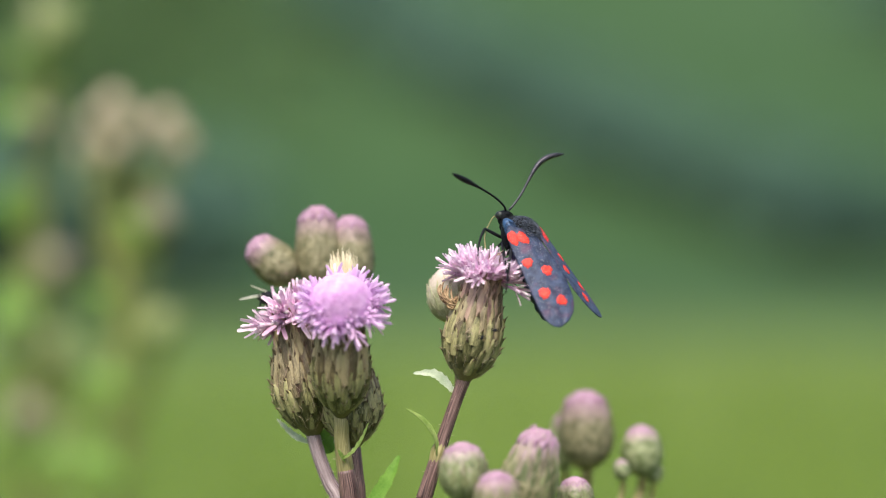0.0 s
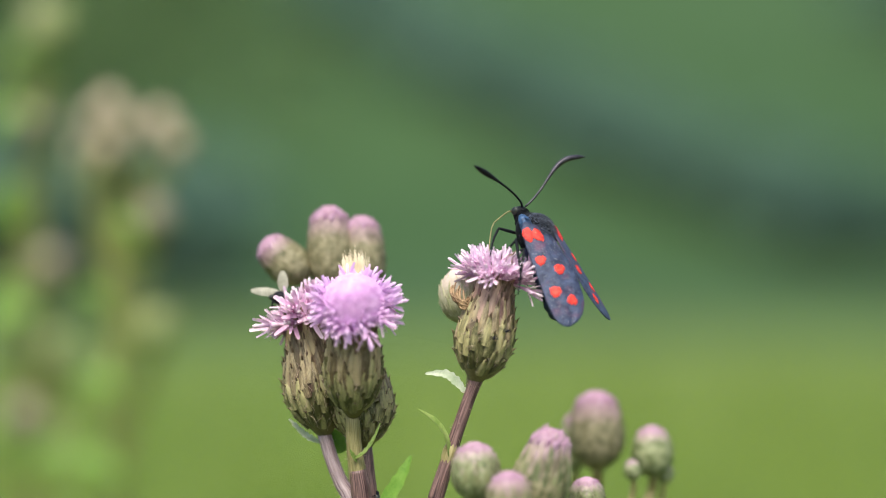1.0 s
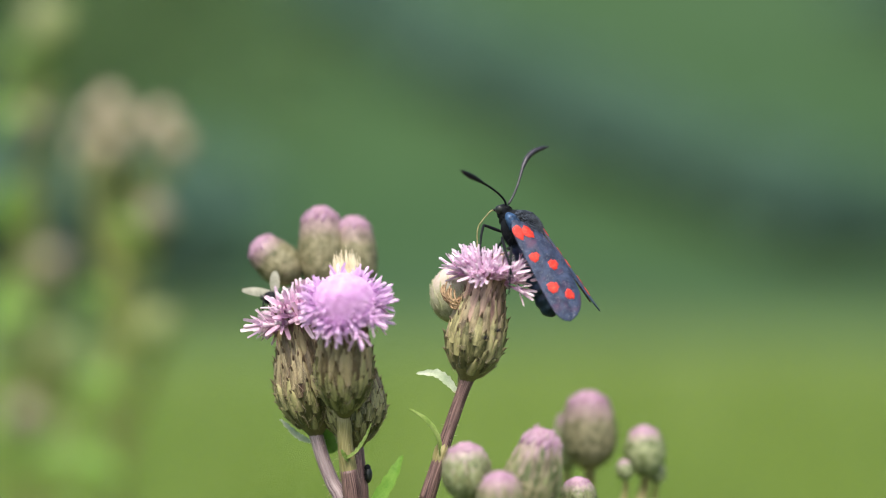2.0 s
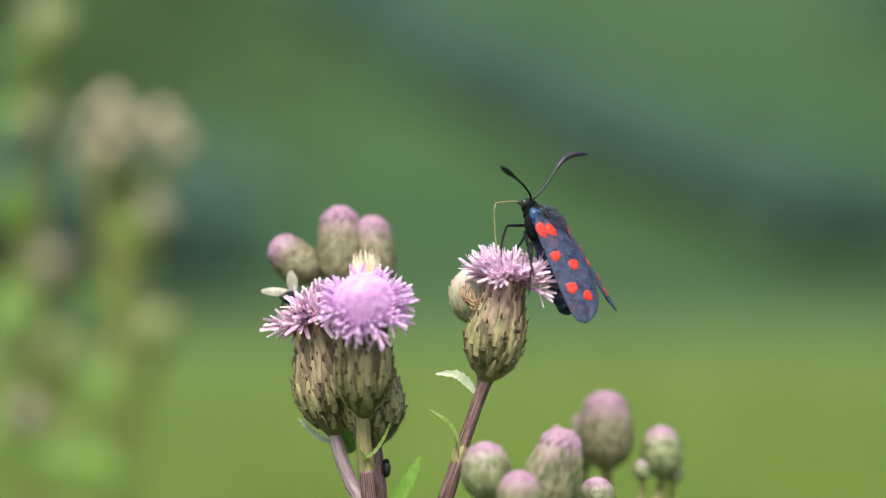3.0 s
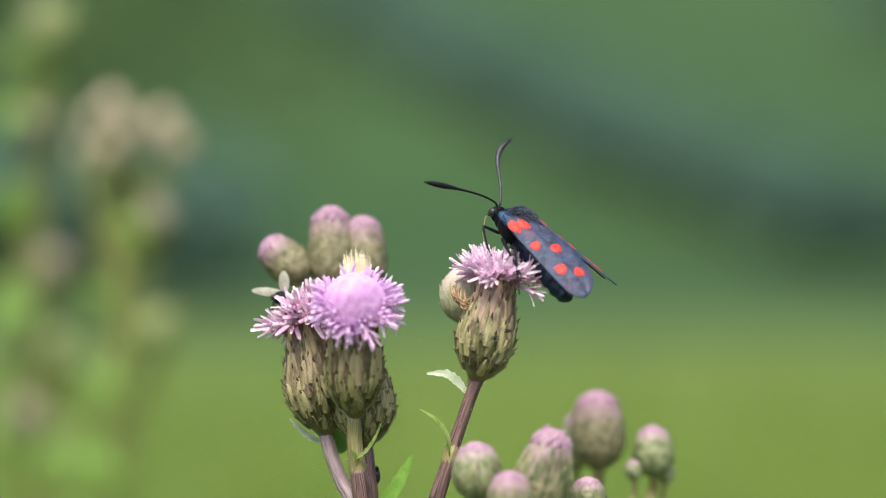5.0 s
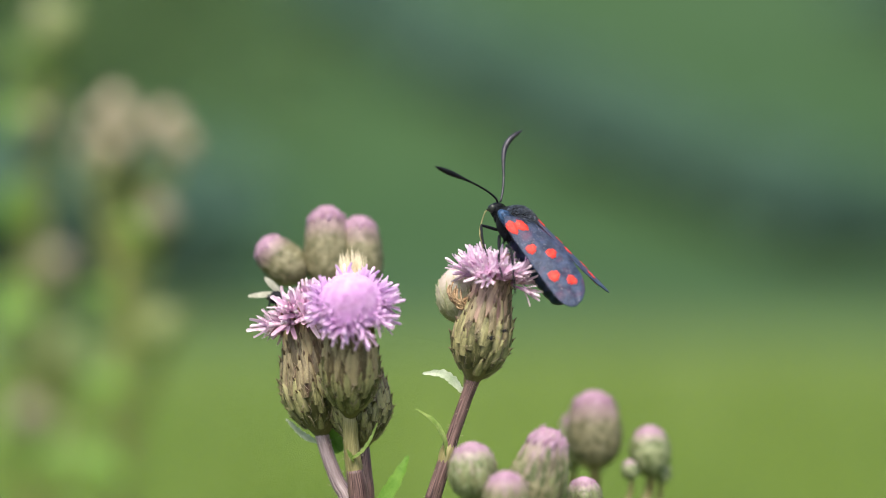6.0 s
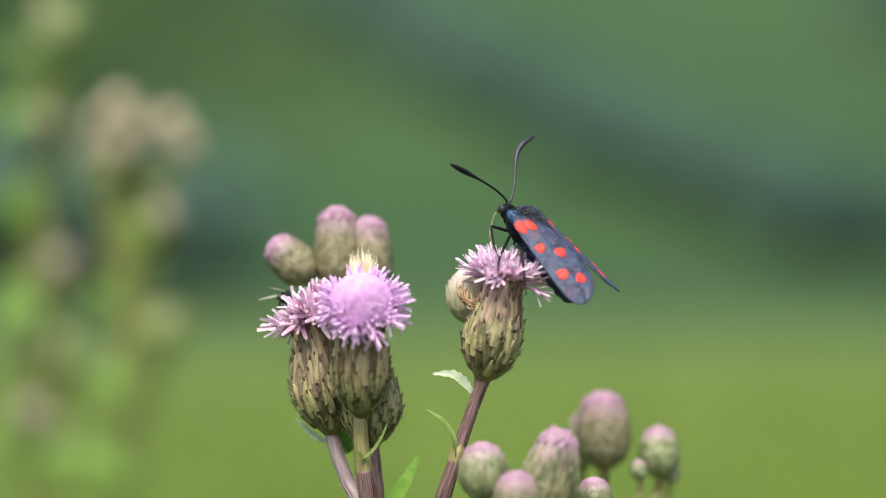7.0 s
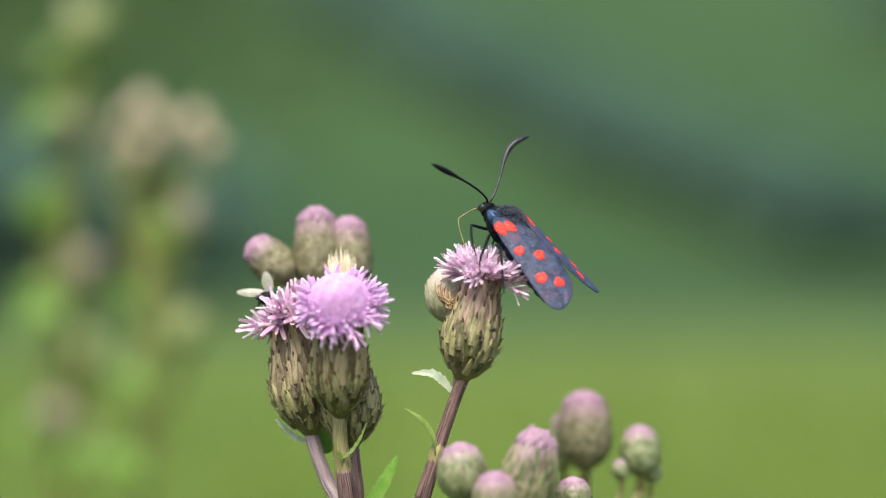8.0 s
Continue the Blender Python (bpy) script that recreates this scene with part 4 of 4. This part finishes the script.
def build_moth():
    rng = random.Random(12)
    moth = thing("moth", spot(880, 415), "dark blue burnet moth with red wing spots, feeding on a thistle", "moth")
    bm = bmesh.new()
    ellipsoid(bm, Vector((0, -2, 1)) * K, Vector((29, 38, 32)) * K)
    hairs(bm, rng, 2800, (0, -6, 5), (28, 38, 32), 9, 0.8, 1)
    part("thorax", bm, [M_BODY, M_HAIR], moth, "furry black thorax")
    for s in (-1, 1):
        bm = bmesh.new()
        ellipsoid(bm, Vector((s * 22, 12, 9)) * K, Vector((12, 20, 10)) * K)
        hairs(bm, rng, 360, (s * 22, 10, 10), (12, 20, 10), 9, 1.5)
        part("shoulder_tuft", bm, M_HAIR_BLUE, moth, "blue sheen shoulder hairs")
    bm = bmesh.new()
    ellipsoid(bm, Vector((-1, 43, -4)) * K, Vector((13, 12, 13)) * K)
    hairs(bm, rng, 420, (-1, 41, -4), (13, 12, 13), 5, 1.2)
    ellipsoid(bm, Vector((0, 31, -4)) * K, Vector((15, 10, 15)) * K)
    hairs(bm, rng, 420, (0, 31, -4), (15, 10, 16), 7, 0.9)
    head = part("head", bm, M_BODY, moth)
    for s in (-1, 1):
        bm = bmesh.new()
        ellipsoid(bm, Vector((s * 10.5 - 1, 47.5, -5)) * K, Vector((5.5, 7.5, 8)) * K)
        part("eye", bm, M_EYE, head, "glossy dark eye")
    bm = bmesh.new()
    for s in (-1, 1):
        tube(bm, [Vector((s * 4, 50, -14)) * K, Vector((s * 4, 55, -18)) * K, Vector((s * 3, 56, -21)) * K], [2.5 * K, 2 * K, 1 * K], 6)
    part("palps", bm, M_BODY, head)
    # abdomen in ringed segments
    bm = bmesh.new()
    pts, radii = [], []
    for i in range(40):
        f = i / 39
        pts.append(Vector((-3 * f, -141 * f, -27 * f - 3 * math.sin(math.pi * f))) * K)
        seg = (f * 7.0) % 1.0
        env = 24 * (1 - 0.25 * f) * min(1, 1.0 if f < 0.82 else math.sqrt(max(0.02, 1 - ((f - 0.82) / 0.185) ** 2)))
        radii.append(env * (0.90 + 0.13 * math.sin(math.pi * min(seg * 1.15, 1))) * K)
    tube(bm, pts, radii, 20, 0, 0.95)
    abdomen = part("abdomen", bm, M_ABDOMEN, moth, "ringed blue-black abdomen")
    for s in (1, -1):
        build_wing(moth, s)
    antennae = []
    for s, mat in ((-1, M_ANT), (1, M_ANT_SHEEN)):
        bm = bmesh.new()
        pts, radii = [], []
        for i in range(30):
            f = i / 29
            if s > 0:
                x = 20 * math.sin(math.pi * f ** 1.9)
            else:
                x = 9 * math.sin(math.pi * f ** 0.55)
            pts.append(Vector((x, 1.035 * ANT * f, 0)) * K)
            club = math.exp(-((f - 0.78) / (0.26 if s > 0 else 0.18)) ** 2)
            radii.append((1.9 + 3.3 * club) * (1 if f < 0.95 else max(0.3, (1 - f) / 0.05)) * (1 + 0.06 * (i % 2)) * K)
        tube(bm, pts, radii, 8)
        antennae.append(part("antenna", bm, mat, moth, "black clubbed antenna"))
    legs = {}
    for (kind, s), _ in FEET.items():
        hip, a, b = LEGS[kind]
        bm = bmesh.new()
        tube(bm, [Vector((0, f * a, 0)) * K for f in (0, 0.15, 0.5, 0.85, 1)], [r * K for r in (2.4, 2.9, 3.0, 2.5, 2.0)], 8)
        leg = part("leg", bm, M_BODY, moth, "black leg")
        bm = bmesh.new()
        tube(bm, [Vector((0, f * b, (4 * math.sin(math.pi * f)))) * K for f in (0, 0.1, 0.35, 0.6, 0.64, 0.8, 0.84, 1)], [r * K for r in (2.0, 2.4, 2.2, 1.8, 1.5, 1.6, 1.3, 1.0)], 7)
        for f in (0.58, 0.62):
            tube(bm, [Vector((0, f * b, 2)) * K, Vector((5, (f + 0.12) * b, 2)) * K], [0.9 * K, 0.2 * K], 4)
        shin = part("shin", bm, M_BODY, leg, "thin black shin and foot")
        legs[(kind, s)] = (leg, shin)
    tongue = []
    for i, (ln, bow) in enumerate(((TONGUE_A, 4), (96, 5))):
        bm = bmesh.new()
        tube(bm, [Vector((0, ln * f, bow * math.sin(math.pi * math.sqrt(f)) * 0.7)) * K for f in np.linspace(0, 1, 9)], [1.3 * K] * 8 + [1.0 * K], 6)
        tongue.append(part("tongue" if i == 0 else "tongue_tip", bm, M_TONGUE, moth if i == 0 else tongue[0], "thin olive tongue"))
    return moth, antennae, legs, tongue, abdomen


MOTH, ANTENNAE, MOTH_LEGS, TONGUE, ABDOMEN = build_moth()


# ---------------------------------------------------------------- small insects
def build_fly():
    fly = thing("fly", spot(474, 528, 84), "small dark fly with pale wings on a fading thistle flower", "fly")
    bm = bmesh.new()
    ellipsoid(bm, Vector((0, 0, 0)), Vector((15, 12, 13)) * K, 14, 9)
    ellipsoid(bm, Vector((17, 0, -3)) * K, Vector((13, 8, 7)) * K, 14, 9)
    part("body", bm, M_BODY, fly, "dark body")
    bm = bmesh.new()
    ellipsoid(bm, Vector((-14, -2, 1)) * K, Vector((6, 7, 6)) * K, 12, 8)
    part("head", bm, M_EYE, fly)
    wings = []
    for reach, half in ((55, 8), (40, 10)):
        bm = bmesh.new()
        rows = []
        for i in range(9):
            f = i / 8
            w = half * math.sin(math.pi * (0.1 + 0.82 * f)) ** 0.8
            rows.append([bm.verts.new(Vector((-reach * f, y * w, 1.5 * (1 - abs(y)) * math.sin(3 * f))) * K) for y in (-1, -0.3, 0.3, 1)])
        for a, b in zip(rows, rows[1:]):
            for j in range(3):
                bm.faces.new((a[j], a[j + 1], b[j + 1], b[j]))
        wings.append(part("wing", bm, M_FLYWING, fly, "pale clear wing"))
    for i in range(6):
        bm = bmesh.new()
        s = -1 if i < 3 else 1
        x = (-8, 0, 8)[i % 3]
        tube(bm, [Vector((x, s * 6, -8)) * K, Vector((x * 1.5, s * 14, -4)) * K, Vector((x * 1.8, s * 17, -22)) * K], [1.6 * K, 1.2 * K, 0.7 * K], 5)
        part("leg", bm, M_BODY, fly)
    return fly, wings


def build_beetle():
    b = thing("beetle", spot(639, 900, -4), "small shiny black beetle climbing a thistle stem", "beetle")
    bm = bmesh.new()
    ellipsoid(bm, Vector((4, 0, 0)) * K, Vector((8, 9, 15)) * K, 16, 10)
    part("wing_case", bm, M_EYE, b, "glossy black wing case")
    bm = bmesh.new()
    ellipsoid(bm, Vector((3, 0, 13)) * K, Vector((6, 7, 6)) * K, 12, 8)
    part("head", bm, M_BODY, b)
    for s in (-1, 1):
        for z in (-7, 1, 9):
            bm = bmesh.new()
            tube(bm, [Vector((1, s * 4, z)) * K, Vector((2, s * 11, z + 2)) * K, Vector((-3, s * 13, z)) * K], [1.2 * K, 1.0 * K, 0.6 * K], 5)
            part("leg", bm, M_BODY, b)
    return b


def build_aphid(u, v, depth, turn):
    a = thing("aphid", spot(u, v, depth), "tiny dark aphid on the bracts of a thistle head", "aphid", "aphids on the thistle head")
    bm = bmesh.new()
    ellipsoid(bm, Vector((0, 0, 0)), Vector((2.8, 2.4, 4.2)) * K, 10, 7, 0, pose(0, 0, 0, 0, turn, 0))
    part("body", bm, M_ANT, a, "dark body")
    for s in (-1, 1):
        for z in (-3, 0, 4):
            bm = bmesh.new()
            tube(bm, [Vector((s * 2, 0, z * 0.7)) * K, Vector((s * 5, -1, z * 0.7 + 1)) * K, Vector((s * 7, 2, z * 0.7 - 2)) * K], [0.8 * K, 0.7 * K, 0.4 * K], 4)
            part("leg", bm, M_BODY, a)
    return a


APHIDS = [build_aphid(853, 598, -58, 20), build_aphid(876, 585, -49, 65)]
FLY, FLY_WINGS = build_fly()
BEETLE = build_beetle()


# ---------------------------------------------------------------- what moves
def soft_value(rows, t):
    """The value, or list of values, at t on a soft curve through rows of (t, value)."""
    ts = [r[0] for r in rows]
    if t <= ts[0]:
        return np.array(rows[0][1], float)
    if t >= ts[-1]:
        return np.array(rows[-1][1], float)
    j = max(i for i in range(len(ts) - 1) if ts[i] <= t)
    v = [np.array(r[1], float) for r in rows]

    def slope(i):
        if i == 0 or i == len(ts) - 1:
            return np.zeros_like(v[i])
        return (v[i + 1] - v[i - 1]) / (ts[i + 1] - ts[i - 1])
    h = ts[j + 1] - ts[j]
    f = (t - ts[j]) / h
    return ((2 * f ** 3 - 3 * f ** 2 + 1) * v[j] + (f ** 3 - 2 * f ** 2 + f) * h * slope(j)
            + (-2 * f ** 3 + 3 * f ** 2) * v[j + 1] + (f ** 3 - f ** 2) * h * slope(j + 1))


# the wind: how far the flowers are blown to the right, in plan units
WIND = ((0, 0), (0.4, 5), (0.5, 9), (0.8, 21), (1.0, 21), (1.2, 17), (1.75, 4), (2.3, 12), (2.5, 24), (2.7, 33), (3.0, 39), (3.2, 32), (3.5, 9), (3.7, -1),
        (4.0, -7), (4.2, 2), (4.75, 22), (5.3, 19), (5.5, 10), (5.7, 8), (6.0, 16), (6.2, 28), (6.5, 42), (6.8, 41), (7.0, 34), (7.4, 3), (7.5, -2), (7.8, -5), (8.0, -3))
WIND_BACK = ((0, 0), (0.5, -8), (1.0, -7), (1.7, -2), (2.5, -14), (3.0, -4), (3.5, 6), (4.0, -4), (4.8, -6), (5.5, 8), (6.0, 3), (6.5, -26), (7.0, 9), (7.5, 38), (8.0, 50))
# the moth on its flower: seconds; place right and up from the middle of the plane; turns; where its two antennae point
MOTH_ROWS = (
    (0, 132.6, 24.5, 55.6, -5.1, 50.2, (-0.867, 0.446, 0.221), (0.729, 0.332, 0.598)),
    (0.5, 134.8, 27.1, 57.7, -5.5, 51.2, (-0.895, 0.404, 0.19), (0.686, 0.393, 0.612)),
    (1, 136.7, 31.4, 58.7, -2.8, 50.2, (-0.867, 0.431, 0.251), (0.755, 0.308, 0.579)),
    (2.3, 124.7, 36.5, 54.7, -6.3, 64.5, (-0.881, 0.453, 0.135), (0.734, 0.436, 0.521)),
    (2.5, 123.5, 38.5, 53.2, -6.3, 63.6, (-0.859, 0.496, 0.127), (0.631, 0.348, 0.693)),
    (3, 133.8, 45.6, 61.4, -7.6, 60.1, (-0.876, 0.371, 0.307), (0.833, 0.23, 0.503)),
    (3.2, 123.4, 41.5, 54.7, -4.2, 62.4, (-0.912, 0.387, 0.134), (0.741, 0.414, 0.529)),
    (3.5, 112.8, 41.2, 46.0, -3.3, 57.9, (-0.862, 0.493, -0.117), (0.689, 0.463, 0.558)),
    (4, 105.8, 41.3, 39.6, -4.2, 60.9, (-0.843, 0.532, -0.079), (0.657, 0.537, 0.529)),
    (5.5, 104.8, 41.7, 40.9, -8.4, 58.3, (-0.748, 0.664, -0.013), (0.645, 0.589, 0.487)),
    (6, 108.6, 43.7, 46.8, -9.0, 57.3, (-0.785, 0.606, 0.129), (0.632, 0.568, 0.527)),
    (6.5, 107.1, 44.3, 46.0, -8.7, 56.7, (-0.769, 0.621, 0.154), (0.66, 0.529, 0.533)),
    (7, 106.9, 43.7, 44.7, -7.6, 55.0, (-0.805, 0.544, 0.238), (0.674, 0.525, 0.52)),
    (7.5, 107.1, 41.2, 44.2, -8.7, 54.3, (-0.803, 0.565, 0.187), (0.661, 0.507, 0.554)),
    (8, 110.5, 43.1, 48.8, -11.4, 54.2, (-0.788, 0.554, 0.268), (0.742, 0.388, 0.546)),
)
# how far the abdomen is raised towards the wings, in degrees
ABDOMEN_LIFT = ((0, 3.0), (1.0, 2.0), (2.5, 0), (3.0, 0), (5.5, 0.5), (6.5, 4), (7.0, 4), (8.0, 5.5))
# how far the tongue bows out between the mouth and the floret
TONGUE_SLACK = ((0, 0.04), (0.5, 0.05), (1.0, 0.08), (2.5, 0.08), (2.75, 0.16), (3.0, 0.36), (3.25, 0.14), (3.5, 0.07), (6.0, 0.05), (7.3, 0.06), (7.6, 0.14), (8.0, 0.26))
FLORET_MOUTH = ((0, (861, 428, -10)), (0.6, (856, 428, -10)), (1.0, (848, 426, -10)), (2.5, (840, 424, -8)), (3.5, (838, 430, -8)), (7.2, (838, 430, -8)), (8.0, (829, 438, -8)))
# the middle foot on the near side is set down anew on the flower
MID_KNEE = ((0, (-0.15, -1.0, 0.2)), (5.75, (-0.15, -1.0, 0.2)), (6.2, (-0.9, -0.35, 0.4)), (8.0, (-0.9, -0.35, 0.4)))
MID_STEP = ((0, (901, 500, -95)), (5.75, (901, 500, -95)), (6.2, (850, 488, -92)), (8.0, (852, 488, -92)))
STEP = 0.1


def sway(plant, t, rows=WIND, gain=1.0):
    """The pose of a plant that leans from its foot."""
    p = plant.location
    lean = float(soft_value(rows, t)) * K * gain * (p.y / FOCUS) / (EYE_H - 0.003)
    return pose(p.x, p.y, 0, 0, math.degrees(math.atan(lean)), 0)


def bend(hip, foot, a, b, hint):
    """Two rods of lengths a and b from hip to foot, bent towards hint: their poses, the second in the first one's space."""
    d = foot - hip
    n = min(max(d.length, abs(a - b) * 1.02), (a + b) * 0.998)
    d.normalize()
    x = (a * a - b * b + n * n) / (2 * n)
    h = math.sqrt(max(a * a - x * x, 0))
    side = hint - d * hint.dot(d)
    side.normalize()
    knee = hip + d * x + side * h
    end = hip + d * n

    def rod(p, q):
        y = (q - p).normalized()
        z = (side - y * side.dot(y)).normalized()
        m = Matrix((y.cross(z), y, z)).transposed().to_4x4()
        m.translation = p
        return m
    first, second = rod(hip, knee), rod(knee, end)
    return first, first.inverted() @ second


def motions():
    times = [round(i * STEP, 2) for i in range(81)]
    homes = {p: Matrix.Translation(p.location) for p in (VISITED, FLOWERING, BUDDING, BACK_A, BACK_B)}
    leans = {}
    for p, rows, gain in ((VISITED, WIND, 1.0), (FLOWERING, WIND, 1.0), (BUDDING, WIND, 0.97), (BACK_A, WIND_BACK, 1.0), (BACK_B, WIND_BACK, 1.05)):
        leans[p] = [(t, sway(p, t, rows, gain)) for t in times]
    rest = {p: homes[p].inverted() for p in homes}
    moth_rows, ant_rows, leg_rows, tongue_rows = [], ([], []), {k: ([], []) for k in FEET}, ([], [])
    for i, t in enumerate(times):
        carry = leans[VISITED][i][1] @ rest[VISITED]
        r = soft_value([(m[0], m[1:6]) for m in MOTH_ROWS], t)
        own = pose(r[0] * K, FOCUS, EYE_H + r[1] * K, r[2], r[3], r[4])
        moth_rows.append((t, carry @ own))
        into = own.to_3x3().inverted()
        for s in (0, 1):
            d = Vector(soft_value([(m[0], m[6 + s]) for m in MOTH_ROWS], t)).normalized()
            ref = into @ (Vector((0, 0, 1)) if s == 0 else (own.to_3x3() @ d).cross(Vector((0, 1, 0))))
            x = (ref - d * ref.dot(d)).normalized()
            m = Matrix((x, d, x.cross(d))).transposed().to_4x4()
            m.translation = Vector(((-6, 3)[s], 47.5, 9.0)) * K
            ant_rows[s].append((t, m))
        back = own.inverted()
        for (kind, s), at in FEET.items():
            hip, a, b = LEGS[kind]
            foot = back @ spot(*(soft_value(MID_STEP, t) if (kind, s) == (MID, -1) else at))
            hint = into @ (Vector((0.3, 1.0, 0.3)) if s > 0 else Vector((-0.75, -0.25, 0.65)) if kind == FORE else Vector(soft_value(MID_KNEE, t)) if kind == MID else Vector((0.1, -1.0, 0.3)))
            one, two = bend(Vector((hip.x * -s, hip.y, hip.z)) * K, foot, a * K, b * K, hint)
            leg_rows[(kind, s)][0].append((t, one))
            leg_rows[(kind, s)][1].append((t, two))
        mouth, entry = Vector((-4, 54, -17)) * K, back @ spot(*soft_value(FLORET_MOUTH, t))
        gap = (entry - mouth).length
        rest_of_it = gap * (1 + float(soft_value(TONGUE_SLACK, t))) - TONGUE_A * K
        if rest_of_it < 6 * K:      # the mouth is close to the floret: the tongue runs straight down into it
            rest_of_it, entry = 60 * K, mouth + (entry - mouth).normalized() * (TONGUE_A + 59) * K
        one, two = bend(mouth, entry, TONGUE_A * K, rest_of_it, into @ Vector((-0.85, 0, 0.75)))
        tongue_rows[0].append((t, one))
        tongue_rows[1].append((t, two))
    walk(MOTH, moth_rows)
    walk(ABDOMEN, [(t, pose(0, -22 * K, -8 * K, -float(soft_value(ABDOMEN_LIFT, t)))) for t in times])
    for s in (0, 1):
        walk(ANTENNAE[s], ant_rows[s])
        walk(TONGUE[s], tongue_rows[s])
    for k, (leg, shin) in MOTH_LEGS.items():
        walk(leg, leg_rows[k][0])
        walk(shin, leg_rows[k][1])
    # the fly shifts its wings between two rests
    flick = ((0, 0), (0.2, 0), (0.4, 1), (3.2, 1), (3.4, 0), (4.3, 0), (4.6, 1), (5.8, 1), (6.1, 0.2), (7.6, 0), (7.8, 1), (8.0, 1))
    fly_rows, wing_rows = [], ([], [])
    home = Matrix.Translation(FLY.location)
    for i, t in enumerate(times):
        f = float(soft_value(flick, t))
        fly_rows.append((t, leans[FLOWERING][i][1] @ rest[FLOWERING] @ home))
        wing_rows[0].append((t, pose(2 * K, -4 * K, 9 * K, 20 + 50 * f, -12 + 14 * f, -6)))
        wing_rows[1].append((t, pose(6 * K, 4 * K, 9 * K, 10 + 60 * f, 20 + 58 * f, 10 - 25 * f)))
    walk(FLY, fly_rows)
    for s in (0, 1):
        walk(FLY_WINGS[s], wing_rows[s])
    # the beetle climbs into view, rests and goes round the stem
    climb = ((0, (642, 905, 30, 0)), (0.8, (642, 895, 30, 0)), (1.2, (642, 876, 30, 0)), (2.2, (642, 836, 30, 0)), (4.2, (642, 834, 32, 0)), (5.3, (638, 848, 42, -50)), (5.7, (630, 856, 52, -100)), (8.0, (629, 866, 54, -100)))
    beetle_rows = []
    for i, t in enumerate(times):
        u, v, d, turn = soft_value(climb, t)
        beetle_rows.append((t, leans[FLOWERING][i][1] @ rest[FLOWERING] @ Matrix.Translation(spot(u, v, d)) @ pose(0, 0, 0, 0, 0, -turn)))
    walk(BEETLE, beetle_rows)
    for a in APHIDS:
        seat = Matrix.Translation(a.location)
        walk(a, [(t, m @ rest[VISITED] @ seat) for t, m in leans[VISITED]])
    for p, rows in leans.items():
        walk(p, rows)


motions()
